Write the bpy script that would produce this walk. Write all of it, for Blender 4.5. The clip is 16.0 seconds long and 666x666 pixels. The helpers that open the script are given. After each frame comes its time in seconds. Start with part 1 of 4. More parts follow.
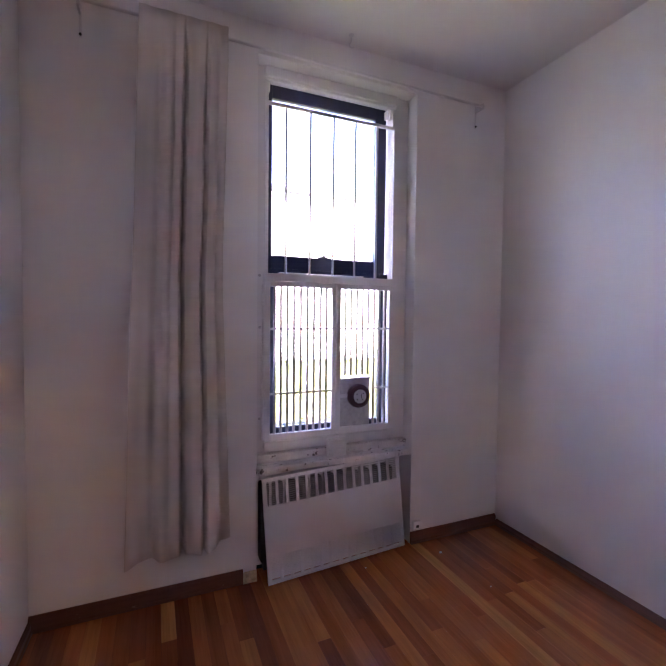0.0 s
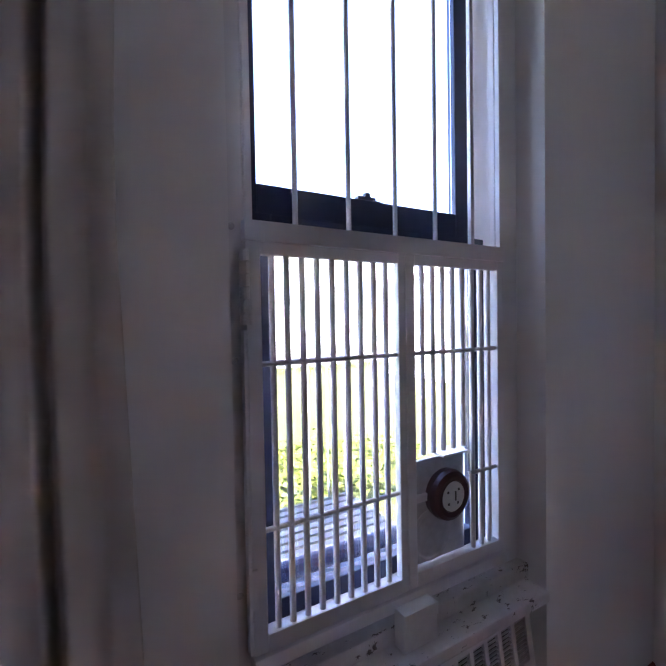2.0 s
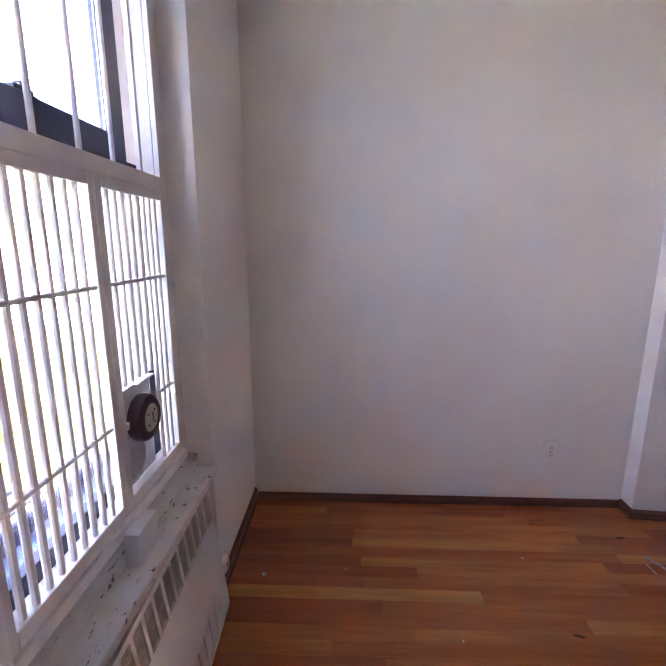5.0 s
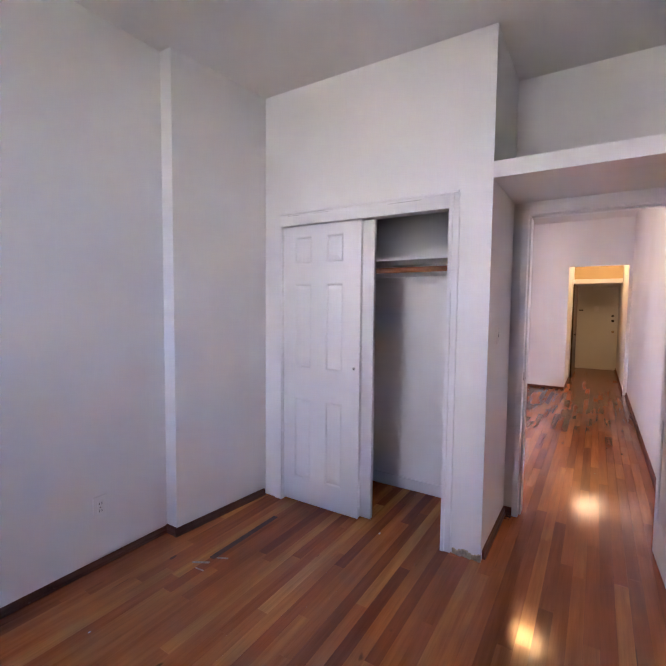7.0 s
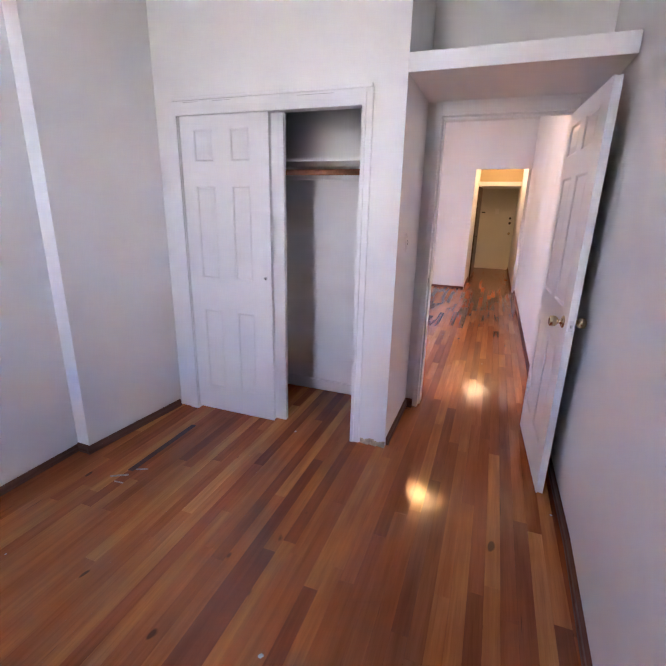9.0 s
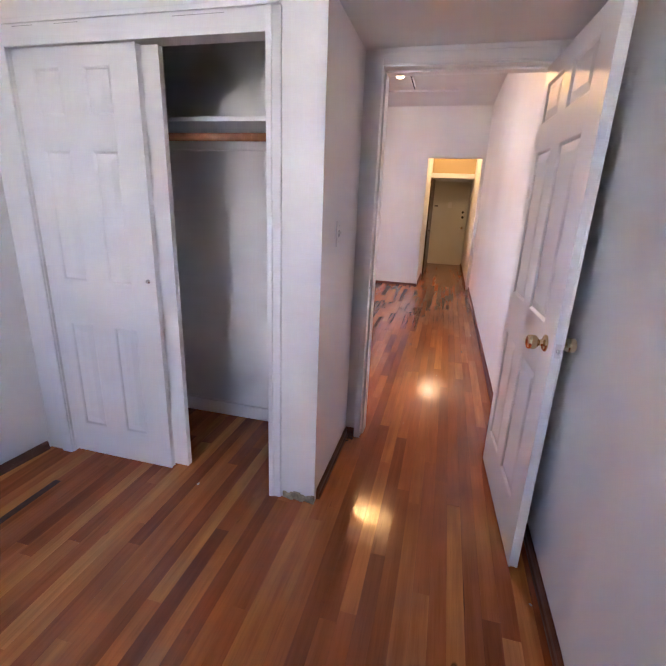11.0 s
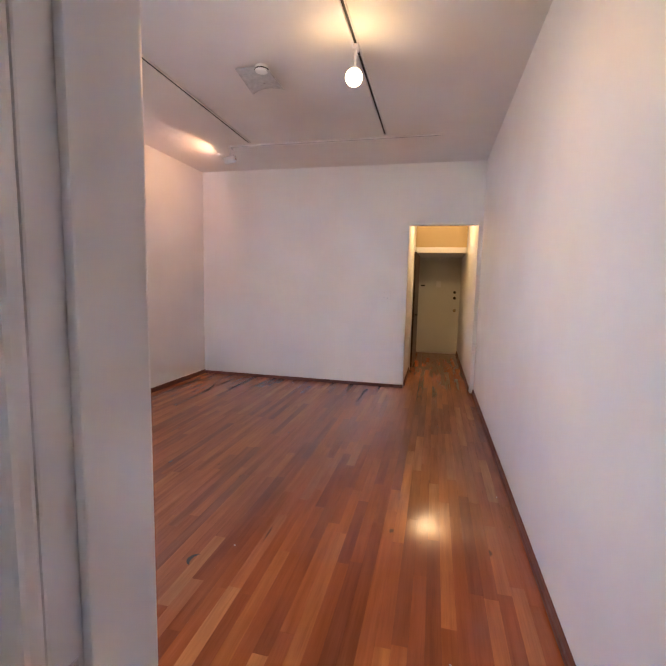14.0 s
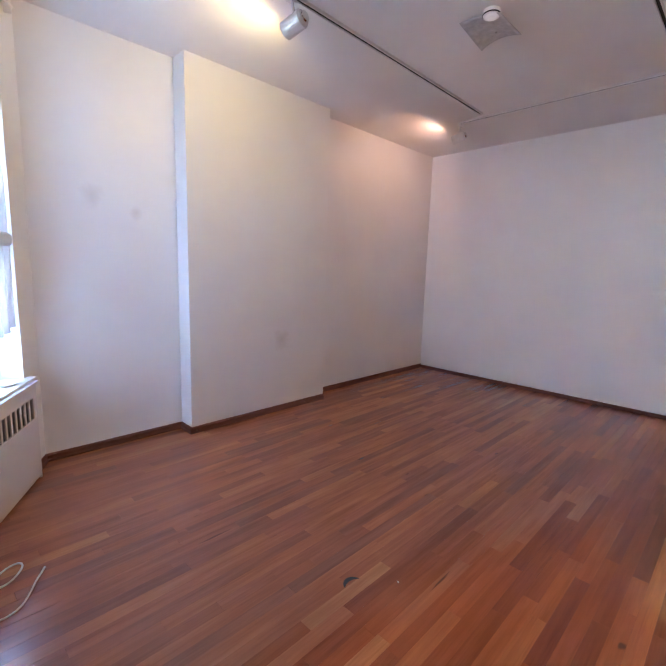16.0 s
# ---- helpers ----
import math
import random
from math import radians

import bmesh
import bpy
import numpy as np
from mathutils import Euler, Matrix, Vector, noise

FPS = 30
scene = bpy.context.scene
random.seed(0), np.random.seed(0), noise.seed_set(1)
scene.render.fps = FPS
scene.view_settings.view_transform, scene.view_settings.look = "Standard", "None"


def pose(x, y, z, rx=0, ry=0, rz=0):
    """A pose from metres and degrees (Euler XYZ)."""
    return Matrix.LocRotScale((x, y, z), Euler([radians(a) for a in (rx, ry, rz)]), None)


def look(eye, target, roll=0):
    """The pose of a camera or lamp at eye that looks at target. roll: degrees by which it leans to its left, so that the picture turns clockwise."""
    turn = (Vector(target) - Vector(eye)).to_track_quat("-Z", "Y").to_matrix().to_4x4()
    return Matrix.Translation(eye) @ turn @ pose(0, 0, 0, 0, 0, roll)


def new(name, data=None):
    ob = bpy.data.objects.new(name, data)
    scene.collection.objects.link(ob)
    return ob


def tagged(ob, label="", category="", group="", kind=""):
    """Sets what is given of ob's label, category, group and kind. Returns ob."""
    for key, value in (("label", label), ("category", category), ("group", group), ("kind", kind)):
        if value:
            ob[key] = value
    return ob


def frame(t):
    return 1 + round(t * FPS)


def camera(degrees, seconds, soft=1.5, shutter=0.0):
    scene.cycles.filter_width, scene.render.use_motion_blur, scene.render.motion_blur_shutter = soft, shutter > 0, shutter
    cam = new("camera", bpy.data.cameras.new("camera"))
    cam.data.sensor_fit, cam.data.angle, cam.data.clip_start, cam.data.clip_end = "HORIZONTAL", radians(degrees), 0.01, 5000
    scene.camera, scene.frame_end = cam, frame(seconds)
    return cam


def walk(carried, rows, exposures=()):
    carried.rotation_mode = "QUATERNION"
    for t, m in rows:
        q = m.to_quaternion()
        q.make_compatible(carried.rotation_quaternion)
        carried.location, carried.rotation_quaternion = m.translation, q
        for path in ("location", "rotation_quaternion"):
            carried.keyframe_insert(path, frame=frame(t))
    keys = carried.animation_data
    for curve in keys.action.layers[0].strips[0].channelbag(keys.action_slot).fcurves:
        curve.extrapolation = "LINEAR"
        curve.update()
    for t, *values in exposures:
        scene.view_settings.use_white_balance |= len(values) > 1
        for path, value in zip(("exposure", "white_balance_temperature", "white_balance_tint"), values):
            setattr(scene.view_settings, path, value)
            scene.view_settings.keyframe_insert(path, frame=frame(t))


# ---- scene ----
cam = camera(76.6, 16.0)
PATH = [
    (0, (0.411, -0.644, 1.445), (-0.367, -2.484, 1.368), 0.6),
    (0.5, (0.481, -1.001, 1.464), (-0.493, -2.746, 1.372), -1.2),
    (1, (0.419, -1.342, 1.453), (-0.559, -3.085, 1.362), -1.0),
    (1.5, (0.3, -1.694, 1.451), (-0.691, -3.43, 1.387), -0.7),
    (2, (0.144, -2.089, 1.464), (-0.865, -3.815, 1.41), -1.0),
    (2.5, (-0.062, -2.398, 1.451), (-1.022, -4.14, 1.238), -1.2),
    (3, (-0.202, -2.585, 1.436), (-0.935, -4.389, 0.976), -1.9),
    (3.2, (-0.19, -2.596, 1.44), (-0.909, -4.392, 0.929), -2.1),
    (5.3, (0.473, -2.339, 1.501), (-1.44, -1.925, 1.088), 1.0),
    (5.5, (0.464, -2.387, 1.522), (-1.361, -1.682, 1.106), 1.7),
    (6, (0.479, -2.444, 1.512), (-1.064, -1.209, 1.206), 0.6),
    (6.5, (0.518, -2.453, 1.479), (-0.783, -0.94, 1.343), 0.8),
    (7, (0.51, -2.451, 1.465), (-0.548, -0.758, 1.338), 0.6),
    (7.5, (0.522, -2.427, 1.463), (-0.387, -0.696, 1.042), 1.0),
    (8, (0.531, -2.431, 1.487), (-0.273, -0.703, 0.882), 1.0),
    (8.2, (0.512, -2.443, 1.515), (-0.208, -0.669, 0.935), 1.7),
    (10.5, (0.509, -2.004, 1.501), (-0.106, -0.197, 0.906), 1.5),
    (11, (0.49, -1.696, 1.447), (0.024, 0.155, 0.85), 2.3),
    (11.5, (0.439, -1.293, 1.406), (0.227, 0.613, 0.839), -2.6),
    (12, (0.48, -0.881, 1.334), (0.352, 1.082, 0.972), -2.1),
    (12.5, (0.497, -0.505, 1.356), (0.282, 1.46, 1.054), 0.5),
    (13, (0.419, -0.148, 1.378), (0.214, 1.825, 1.125), 0.8),
    (13.5, (0.392, 0.12, 1.373), (0.162, 2.09, 1.122), 0.7),
    (14, (0.427, 0.407, 1.402), (-0.033, 2.34, 1.175), 1.3),
    (14.5, (0.418, 0.621, 1.384), (-0.264, 2.485, 1.144), 1.8),
    (15, (0.449, 0.756, 1.41), (-0.334, 2.58, 1.171), 2.3),
    (15.5, (0.486, 0.838, 1.42), (-0.623, 2.482, 1.166), 2.7),
    (16, (0.445, 0.871, 1.421), (-0.947, 2.275, 1.121), 1.7),
]
EXPOSURES = [(0, 6.37, 6350, 46), (1.0, 6.3, 6300, 46), (2.0, 5.5, 5900, 33), (2.5, 5.12, 5900, 31), (3.2, 4.8, 6500, 38), (5.3, 6.82, 7000, 37), (6.5, 6.62, 6500, 35), (8.2, 6.95, 6350, 33), (11, 6.85, 6450, 30), (12, 6.85, 6800, 26), (13.2, 6.55, 8000, 27), (14, 6.47, 6450, 22), (14.5, 6.48, 5850, 20), (15, 6.4, 5550, 18), (16, 6.33, 5550, 18)]
walk(cam, [(t, look(e, g, r)) for t, e, g, r in PATH], EXPOSURES)

# ---- daylight ----
SUN_ROT, SUN_EL = 1.1, 0.8
world = bpy.data.worlds.new("sky")
scene.world = world
world.use_nodes = True
wn = world.node_tree.nodes
sky = wn.new("ShaderNodeTexSky")
sky.sky_type, sky.sun_disc = "NISHITA", False
sky.sun_elevation, sky.sun_rotation = SUN_EL, SUN_ROT
sky.air_density, sky.dust_density, sky.ozone_density = 0.9, 0.3, 2.5
wn["Background"].inputs[1].default_value = 0.05
world.node_tree.links.new(sky.outputs[0], wn["Background"].inputs[0])

sun_data = bpy.data.lights.new("sun", "SUN")
sun_data.energy, sun_data.angle, sun_data.color = 5.0, radians(0.5), (1, 0.95, 0.88)
sun = new("sun", sun_data)
sun.matrix_basis = look((math.sin(SUN_ROT) * 40 * math.cos(SUN_EL), math.cos(SUN_ROT) * 40 * math.cos(SUN_EL), 40 * math.sin(SUN_EL)), (0, 0, 0))


def spot_lamp(eye, target, watts, color, size, blend, radius):
    data = bpy.data.lights.new("spot_lamp", "SPOT")
    data.energy, data.color, data.spot_size, data.spot_blend, data.shadow_soft_size = watts, color, radians(size), blend, radius
    lamp = new("spot_lamp", data)
    lamp.matrix_basis = look(eye, target)
    return lamp


def area_lamp(m, w, h, watts, color):
    data = bpy.data.lights.new("window_light", "AREA")
    data.shape, data.size, data.size_y, data.energy, data.color = "RECTANGLE", w, h, watts, color
    lamp = new("window_light", data)
    lamp.matrix_basis = m
    return lamp


WARM = (1.0, 0.72, 0.42)
SPOT_A, AIM_A = (-1.665, 2.60, 2.83), (-3.0, 2.35, 2.45)
SPOT_B, AIM_B = (-0.16, 3.33, 2.79), (0.25, 0.4, 0.9)
SPOT_C, AIM_C = (-2.03, 5.2, 2.855), (-3.0, 5.0, 2.55)
spot_lamp((-1.775, 2.575, 2.798), AIM_A, 0.25, (1.0, 0.74, 0.28), 160, 0.5, 0.03)
spot_lamp((-0.134, 3.145, 2.672), AIM_B, 0.32, (1.0, 0.58, 0.17), 140, 0.7, 0.04)
spot_lamp((-2.13, 5.175, 2.825), AIM_C, 0.165, (1.0, 0.53, 0.32), 165, 0.35, 0.03)
hall_bulb = bpy.data.lights.new("hall_bulb", "POINT")
hall_bulb.energy, hall_bulb.color, hall_bulb.shadow_soft_size = 0.15, (1.0, 0.7, 0.34), 0.05
new("hall_bulb", hall_bulb).location = (0.5, 7.15, 2.46)


# ---- materials ----
def mat_base(name, rough=0.5, metal=0.0):
    m = bpy.data.materials.new(name)
    m.use_nodes = True
    nt = m.node_tree
    b = nt.nodes["Principled BSDF"]
    b.inputs["Roughness"].default_value, b.inputs["Metallic"].default_value = rough, metal
    return m, nt, b


def coords(nt, scale=(1, 1, 1), kind="Object"):
    tc, mp = nt.nodes.new("ShaderNodeTexCoord"), nt.nodes.new("ShaderNodeMapping")
    mp.inputs["Scale"].default_value = scale
    nt.links.new(tc.outputs[kind], mp.inputs[0])
    return mp.outputs[0]


def place(nt, scale=(1, 1, 1)):
    g, mp = nt.nodes.new("ShaderNodeNewGeometry"), nt.nodes.new("ShaderNodeMapping")
    mp.inputs["Scale"].default_value = scale
    nt.links.new(g.outputs["Position"], mp.inputs[0])
    return mp.outputs[0]


def noisy(nt, vec, scale, detail=4, rough=0.55):
    n = nt.nodes.new("ShaderNodeTexNoise")
    n.inputs["Scale"].default_value, n.inputs["Detail"].default_value, n.inputs["Roughness"].default_value = scale, detail, rough
    nt.links.new(vec, n.inputs["Vector"])
    return n.outputs["Fac"]


def ramp(nt, fac, stops):
    r = nt.nodes.new("ShaderNodeValToRGB")
    el = r.color_ramp.elements
    while len(el) < len(stops):
        el.new(0.5)
    for e, (p, c) in zip(el, stops):
        e.position, e.color = p, (*c, 1)
    nt.links.new(fac, r.inputs[0])
    return r.outputs[0]


def mix(nt, fac, a, b, kind="MIX"):
    n = nt.nodes.new("ShaderNodeMix")
    n.data_type, n.blend_type = "RGBA", kind
    for sock, v in ((n.inputs[0], fac), (n.inputs[6], a), (n.inputs[7], b)):
        if isinstance(v, (int, float)):
            sock.default_value = v
        elif isinstance(v, tuple):
            sock.default_value = (*v, 1)
        else:
            nt.links.new(v, sock)
    return n.outputs[2]


def math_node(nt, op, a, b=0.0):
    n = nt.nodes.new("ShaderNodeMath")
    n.operation = op
    for sock, v in zip(n.inputs, (a, b)):
        if isinstance(v, (int, float)):
            sock.default_value = v
        else:
            nt.links.new(v, sock)
    return n.outputs[0]


def bump(nt, b, height, strength, dist=0.002):
    n = nt.nodes.new("ShaderNodeBump")
    n.inputs["Strength"].default_value, n.inputs["Distance"].default_value = strength, dist
    nt.links.new(height, n.inputs["Height"])
    nt.links.new(n.outputs[0], b.inputs["Normal"])


def paint(name, color, rough=0.55, wear=0.06, roll=0.25, stain=(0.9, 0.86, 0.8), wavy=3.5, smudges=()):
    """Painted plaster or wood: roller texture, slow unevenness and faint scuffs."""
    m, nt, b = mat_base(name, rough)
    p = place(nt)
    slow, scuff = noisy(nt, p, 1.3, 3), noisy(nt, p, 7.0, 6, 0.7)
    tint = mix(nt, ramp(nt, slow, [(0.35, (0, 0, 0)), (0.7, (1, 1, 1))]), color, tuple(c * s for c, s in zip(color, (0.955, 0.945, 0.93))))
    spots = ramp(nt, scuff, [(0.66, (0, 0, 0)), (0.8, (wear, wear, wear))])
    c = mix(nt, spots, tint, tuple(k * s * 0.75 for k, s in zip(color, stain)))
    for centre, size, amount in smudges:
        d = nt.nodes.new("ShaderNodeVectorMath")
        d.operation = "DISTANCE"
        nt.links.new(p, d.inputs[0])
        d.inputs[1].default_value = centre
        edge = math_node(nt, "ADD", math_node(nt, "DIVIDE", d.outputs["Value"], size), math_node(nt, "MULTIPLY", noisy(nt, p, 9, 3), 0.9))
        c = mix(nt, ramp(nt, edge, [(0.4, (amount,) * 3), (1.0, (0, 0, 0))]), c, (0.4, 0.32, 0.24))
    nt.links.new(c, b.inputs["Base Color"])
    nt.links.new(ramp(nt, slow, [(0.3, (rough - 0.06,) * 3), (0.7, (rough + 0.08,) * 3)]), b.inputs["Roughness"])
    fine = math_node(nt, "ADD", noisy(nt, p, 70, 2), math_node(nt, "MULTIPLY", noisy(nt, p, 6, 3), wavy))
    bump(nt, b, fine, roll * 0.6, 0.0015)
    return m


WALL = paint("wall_paint", (0.86, 0.85, 0.835), 0.42)
STAINED_WALL = paint("stained_wall_paint", (0.86, 0.85, 0.835), 0.42, smudges=(((-2.80, 3.43, 0.72), 0.22, 0.3), ((-2.987, 1.85, 1.89), 0.16, 0.22), ((-2.987, 2.15, 1.80), 0.1, 0.25)))
CEIL = paint("ceiling_paint", (0.82, 0.8, 0.785), 0.6)
TRIM = paint("trim_paint", (0.85, 0.845, 0.845), 0.38, 0.05, 0.08, (0.9, 0.86, 0.8), 0.8)
DOOR = paint("door_paint", (0.84, 0.835, 0.835), 0.36, 0.04, 0.07, (0.9, 0.86, 0.8), 0.8)
OLD_TRIM = paint("old_trim_paint", (0.78, 0.77, 0.76), 0.4, 0.25, 0.3, (0.5, 0.45, 0.4), 1.2)
METAL_PAINT = paint("metal_paint", (0.72, 0.7, 0.7), 0.35, 0.2, 0.06)
BAR_PAINT = paint("bar_paint", (0.78, 0.77, 0.77), 0.4, 0.3, 0.1)
# hall paint with the hall lamp's yellow light put into its colour
LAMP_YELLOW = paint("lamp_yellow_paint", (0.55, 0.42, 0.22), 0.5)


def chipped():
    """Old brushed white paint, chipped through to dark wood, with grime in the hollows."""
    m, nt, b = mat_base("chipped_paint", 0.45)
    p = place(nt)
    dirt = ramp(nt, noisy(nt, p, 5, 5, 0.65), [(0.42, (0, 0, 0)), (0.75, (0.7,) * 3)])
    c = mix(nt, dirt, (0.74, 0.72, 0.7), (0.42, 0.37, 0.32))
    chips = ramp(nt, noisy(nt, place(nt, (1, 2.2, 1)), 24, 6, 0.7), [(0.595, (0, 0, 0)), (0.63, (0.9,) * 3)])
    nt.links.new(mix(nt, chips, c, (0.09, 0.06, 0.05)), b.inputs["Base Color"])
    bump(nt, b, math_node(nt, "SUBTRACT", noisy(nt, p, 40, 3), chips), 0.4, 0.0015)
    return m


CHIPPED = chipped()
PLASTIC = paint("white_plastic", (0.88, 0.87, 0.85), 0.35, 0.03, 0.02)
HALL_DOOR = paint("hall_door_paint", (0.78, 0.78, 0.72), 0.4, 0.15)


def plain(name, color, rough=0.5, metal=0.0, vary=0.15, scale=30):
    m, nt, b = mat_base(name, rough, metal)
    n = noisy(nt, place(nt), scale, 5)
    nt.links.new(ramp(nt, n, [(0.3, tuple(c * (1 - vary) for c in color)), (0.7, tuple(min(1, c * (1 + vary)) for c in color))]), b.inputs["Base Color"])
    bump(nt, b, n, 0.08)
    return m


NAVY = plain("dark_sash_paint", (0.011, 0.012, 0.04), 0.4)
BRASS = plain("brass", (0.72, 0.58, 0.36), 0.2, 1.0)
CHROME = plain("chrome", (0.7, 0.7, 0.7), 0.12, 1.0, 0.05)
DARK_METAL = plain("dark_metal", (0.06, 0.055, 0.055), 0.45, 0.6)
BLACK = plain("shadow_gap", (0.02, 0.018, 0.018), 0.8)
MAROON = plain("maroon_plastic", (0.06, 0.012, 0.018), 0.35)
BROWN_DOOR = plain("brown_door", (0.055, 0.026, 0.014), 0.4, 0, 0.3, 8)
RAW = plain("bare_plaster", (0.5, 0.4, 0.26), 0.85, 0, 0.35, 40)
ROD_WOOD = plain("rod_wood", (0.38, 0.13, 0.05), 0.4, 0, 0.25, 25)
GREY = plain("grey_plate", (0.5, 0.49, 0.48), 0.5)
PAPER = plain("paper_white", (0.75, 0.74, 0.72), 0.6, 0, 0.05)
TAPE = plain("tape_residue", (0.36, 0.24, 0.19), 0.7, 0, 0.5, 60)
DARK_WOOD = plain("dark_wood", (0.075, 0.027, 0.015), 0.75, 0, 0.3, 25)
DARK_WOOD.node_tree.nodes["Principled BSDF"].inputs["Specular IOR Level"].default_value = 0.1
CRUMB = plain("debris", (0.55, 0.5, 0.45), 0.8, 0, 0.3)
CABLE = plain("white_cable", (0.72, 0.68, 0.62), 0.45, 0, 0.05)


def fabric(name, light, dark, thin):
    """Woven cotton that lets some light through."""
    m, nt, b = mat_base(name, 0.9)
    p = place(nt)
    c = mix(nt, noisy(nt, p, 4, 3), light, dark)
    nt.links.new(c, b.inputs["Base Color"])
    bump(nt, b, noisy(nt, p, 300, 2), 0.1, 0.0006)
    tr, ms = nt.nodes.new("ShaderNodeBsdfTranslucent"), nt.nodes.new("ShaderNodeMixShader")
    nt.links.new(c, tr.inputs["Color"])
    ms.inputs[0].default_value = thin
    nt.links.new(b.outputs[0], ms.inputs[1])
    nt.links.new(tr.outputs[0], ms.inputs[2])
    nt.links.new(ms.outputs[0], nt.nodes["Material Output"].inputs["Surface"])
    return m


CLOTH = fabric("curtain_cloth", (0.72, 0.68, 0.63), (0.66, 0.62, 0.57), 0.12)
THIN_CLOTH = fabric("thin_white_cloth", (0.85, 0.85, 0.84), (0.8, 0.8, 0.79), 0.45)


def plank_wood(name, island):
    """Red-brown oak strips: one tone to a board, streaked grain, dark pores, knots and a worn varnish."""
    m, nt, b = mat_base(name, 0.3)
    if island:
        rnd = nt.nodes.new("ShaderNodeNewGeometry").outputs["Random Per Island"]
    else:
        rnd = nt.nodes.new("ShaderNodeObjectInfo").outputs["Random"]
    shift = nt.nodes.new("ShaderNodeVectorMath")
    shift.operation = "ADD"
    comb = nt.nodes.new("ShaderNodeCombineXYZ")
    for i in range(3):
        nt.links.new(math_node(nt, "MULTIPLY", rnd, 37.0 + 20 * i), comb.inputs[i])
    g = nt.nodes.new("ShaderNodeNewGeometry")
    nt.links.new(g.outputs["Position"], shift.inputs[0])
    nt.links.new(comb.outputs[0], shift.inputs[1])

    def stretched(sx, sy, scale, detail, rough=0.6):
        mp = nt.nodes.new("ShaderNodeMapping")
        mp.inputs["Scale"].default_value = (sx, sy, 1)
        nt.links.new(shift.outputs[0], mp.inputs[0])
        return noisy(nt, mp.outputs[0], scale, detail, rough)

    tone = ramp(nt, rnd, [(0.0, (0.26, 0.068, 0.03)), (0.12, (0.33, 0.087, 0.031)), (0.34, (0.41, 0.107, 0.034)), (0.55, (0.47, 0.131, 0.038)), (0.75, (0.53, 0.159, 0.045)), (0.92, (0.6, 0.202, 0.058)), (1.0, (0.68, 0.267, 0.088))])
    streak, pore, blot = stretched(26, 1.6, 1.0, 5), stretched(190, 5, 1.0, 3), stretched(3, 1.2, 1.0, 3)
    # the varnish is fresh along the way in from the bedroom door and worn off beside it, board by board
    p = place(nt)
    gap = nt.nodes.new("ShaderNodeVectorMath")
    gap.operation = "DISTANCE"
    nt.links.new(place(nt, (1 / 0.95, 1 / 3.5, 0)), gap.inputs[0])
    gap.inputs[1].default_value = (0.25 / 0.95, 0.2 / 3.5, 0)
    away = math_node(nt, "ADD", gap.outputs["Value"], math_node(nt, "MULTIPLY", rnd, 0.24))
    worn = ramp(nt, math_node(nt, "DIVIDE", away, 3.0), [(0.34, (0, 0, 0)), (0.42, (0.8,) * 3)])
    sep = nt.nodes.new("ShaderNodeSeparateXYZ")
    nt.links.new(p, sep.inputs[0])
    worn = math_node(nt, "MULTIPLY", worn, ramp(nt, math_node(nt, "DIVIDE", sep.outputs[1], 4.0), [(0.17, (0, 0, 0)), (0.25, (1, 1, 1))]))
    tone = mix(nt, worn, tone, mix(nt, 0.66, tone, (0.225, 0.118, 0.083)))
    c = mix(nt, ramp(nt, streak, [(0.32, (0, 0, 0)), (0.68, (1, 1, 1))]), mix(nt, 1.0, tone, (0.78, 0.72, 0.68), "MULTIPLY"), mix(nt, 1.0, tone, (1.13, 1.14, 1.12), "MULTIPLY"))
    c = mix(nt, ramp(nt, pore, [(0.3, (0.35,) * 3), (0.5, (0, 0, 0))]), c, mix(nt, 1.0, c, (0.65, 0.56, 0.5), "MULTIPLY"))
    c = mix(nt, ramp(nt, blot, [(0.3, (0.5,) * 3), (0.55, (0, 0, 0))]), c, mix(nt, 1.0, c, (0.68, 0.6, 0.58), "MULTIPLY"))
    knot = stretched(16, 7, 1.0, 1, 0.3)
    c = mix(nt, ramp(nt, knot, [(0.79, (0, 0, 0)), (0.83, (0.75,) * 3)]), c, (0.035, 0.014, 0.009))
    split = stretched(60, 2.2, 1.0, 2, 0.4)
    c = mix(nt, ramp(nt, split, [(0.76, (0, 0, 0)), (0.8, (0.7,) * 3)]), c, (0.05, 0.02, 0.013))
    nt.links.new(c, b.inputs["Base Color"])
    nt.links.new(ramp(nt, worn, [(0.0, (0.11,) * 3), (0.7, (0.22,) * 3)]), b.inputs["Roughness"])
    ripple = noisy(nt, place(nt, (95, 16, 1)), 1.0, 2, 0.5)
    h = math_node(nt, "ADD", math_node(nt, "MULTIPLY", streak, 0.3), math_node(nt, "ADD", math_node(nt, "MULTIPLY", pore, 0.12), math_node(nt, "MULTIPLY", ripple, 1.0)))
    bump(nt, b, h, 0.65, 0.0014)
    return m


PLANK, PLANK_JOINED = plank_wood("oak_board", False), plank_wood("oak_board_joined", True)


def base_wood():
    m, nt, b = mat_base("baseboard_wood", 0.6)
    p = place(nt, (6, 6, 40))
    c = mix(nt, noisy(nt, p, 1.0, 5), (0.075, 0.019, 0.009), (0.21, 0.06, 0.026))
    c = mix(nt, ramp(nt, noisy(nt, place(nt), 26, 5, 0.7), [(0.66, (0, 0, 0)), (0.72, (0.5,) * 3)]), c, (0.38, 0.25, 0.17))
    nt.links.new(c, b.inputs["Base Color"])
    bump(nt, b, noisy(nt, p, 2.0, 4), 0.4, 0.002)
    return m


BASE = base_wood()


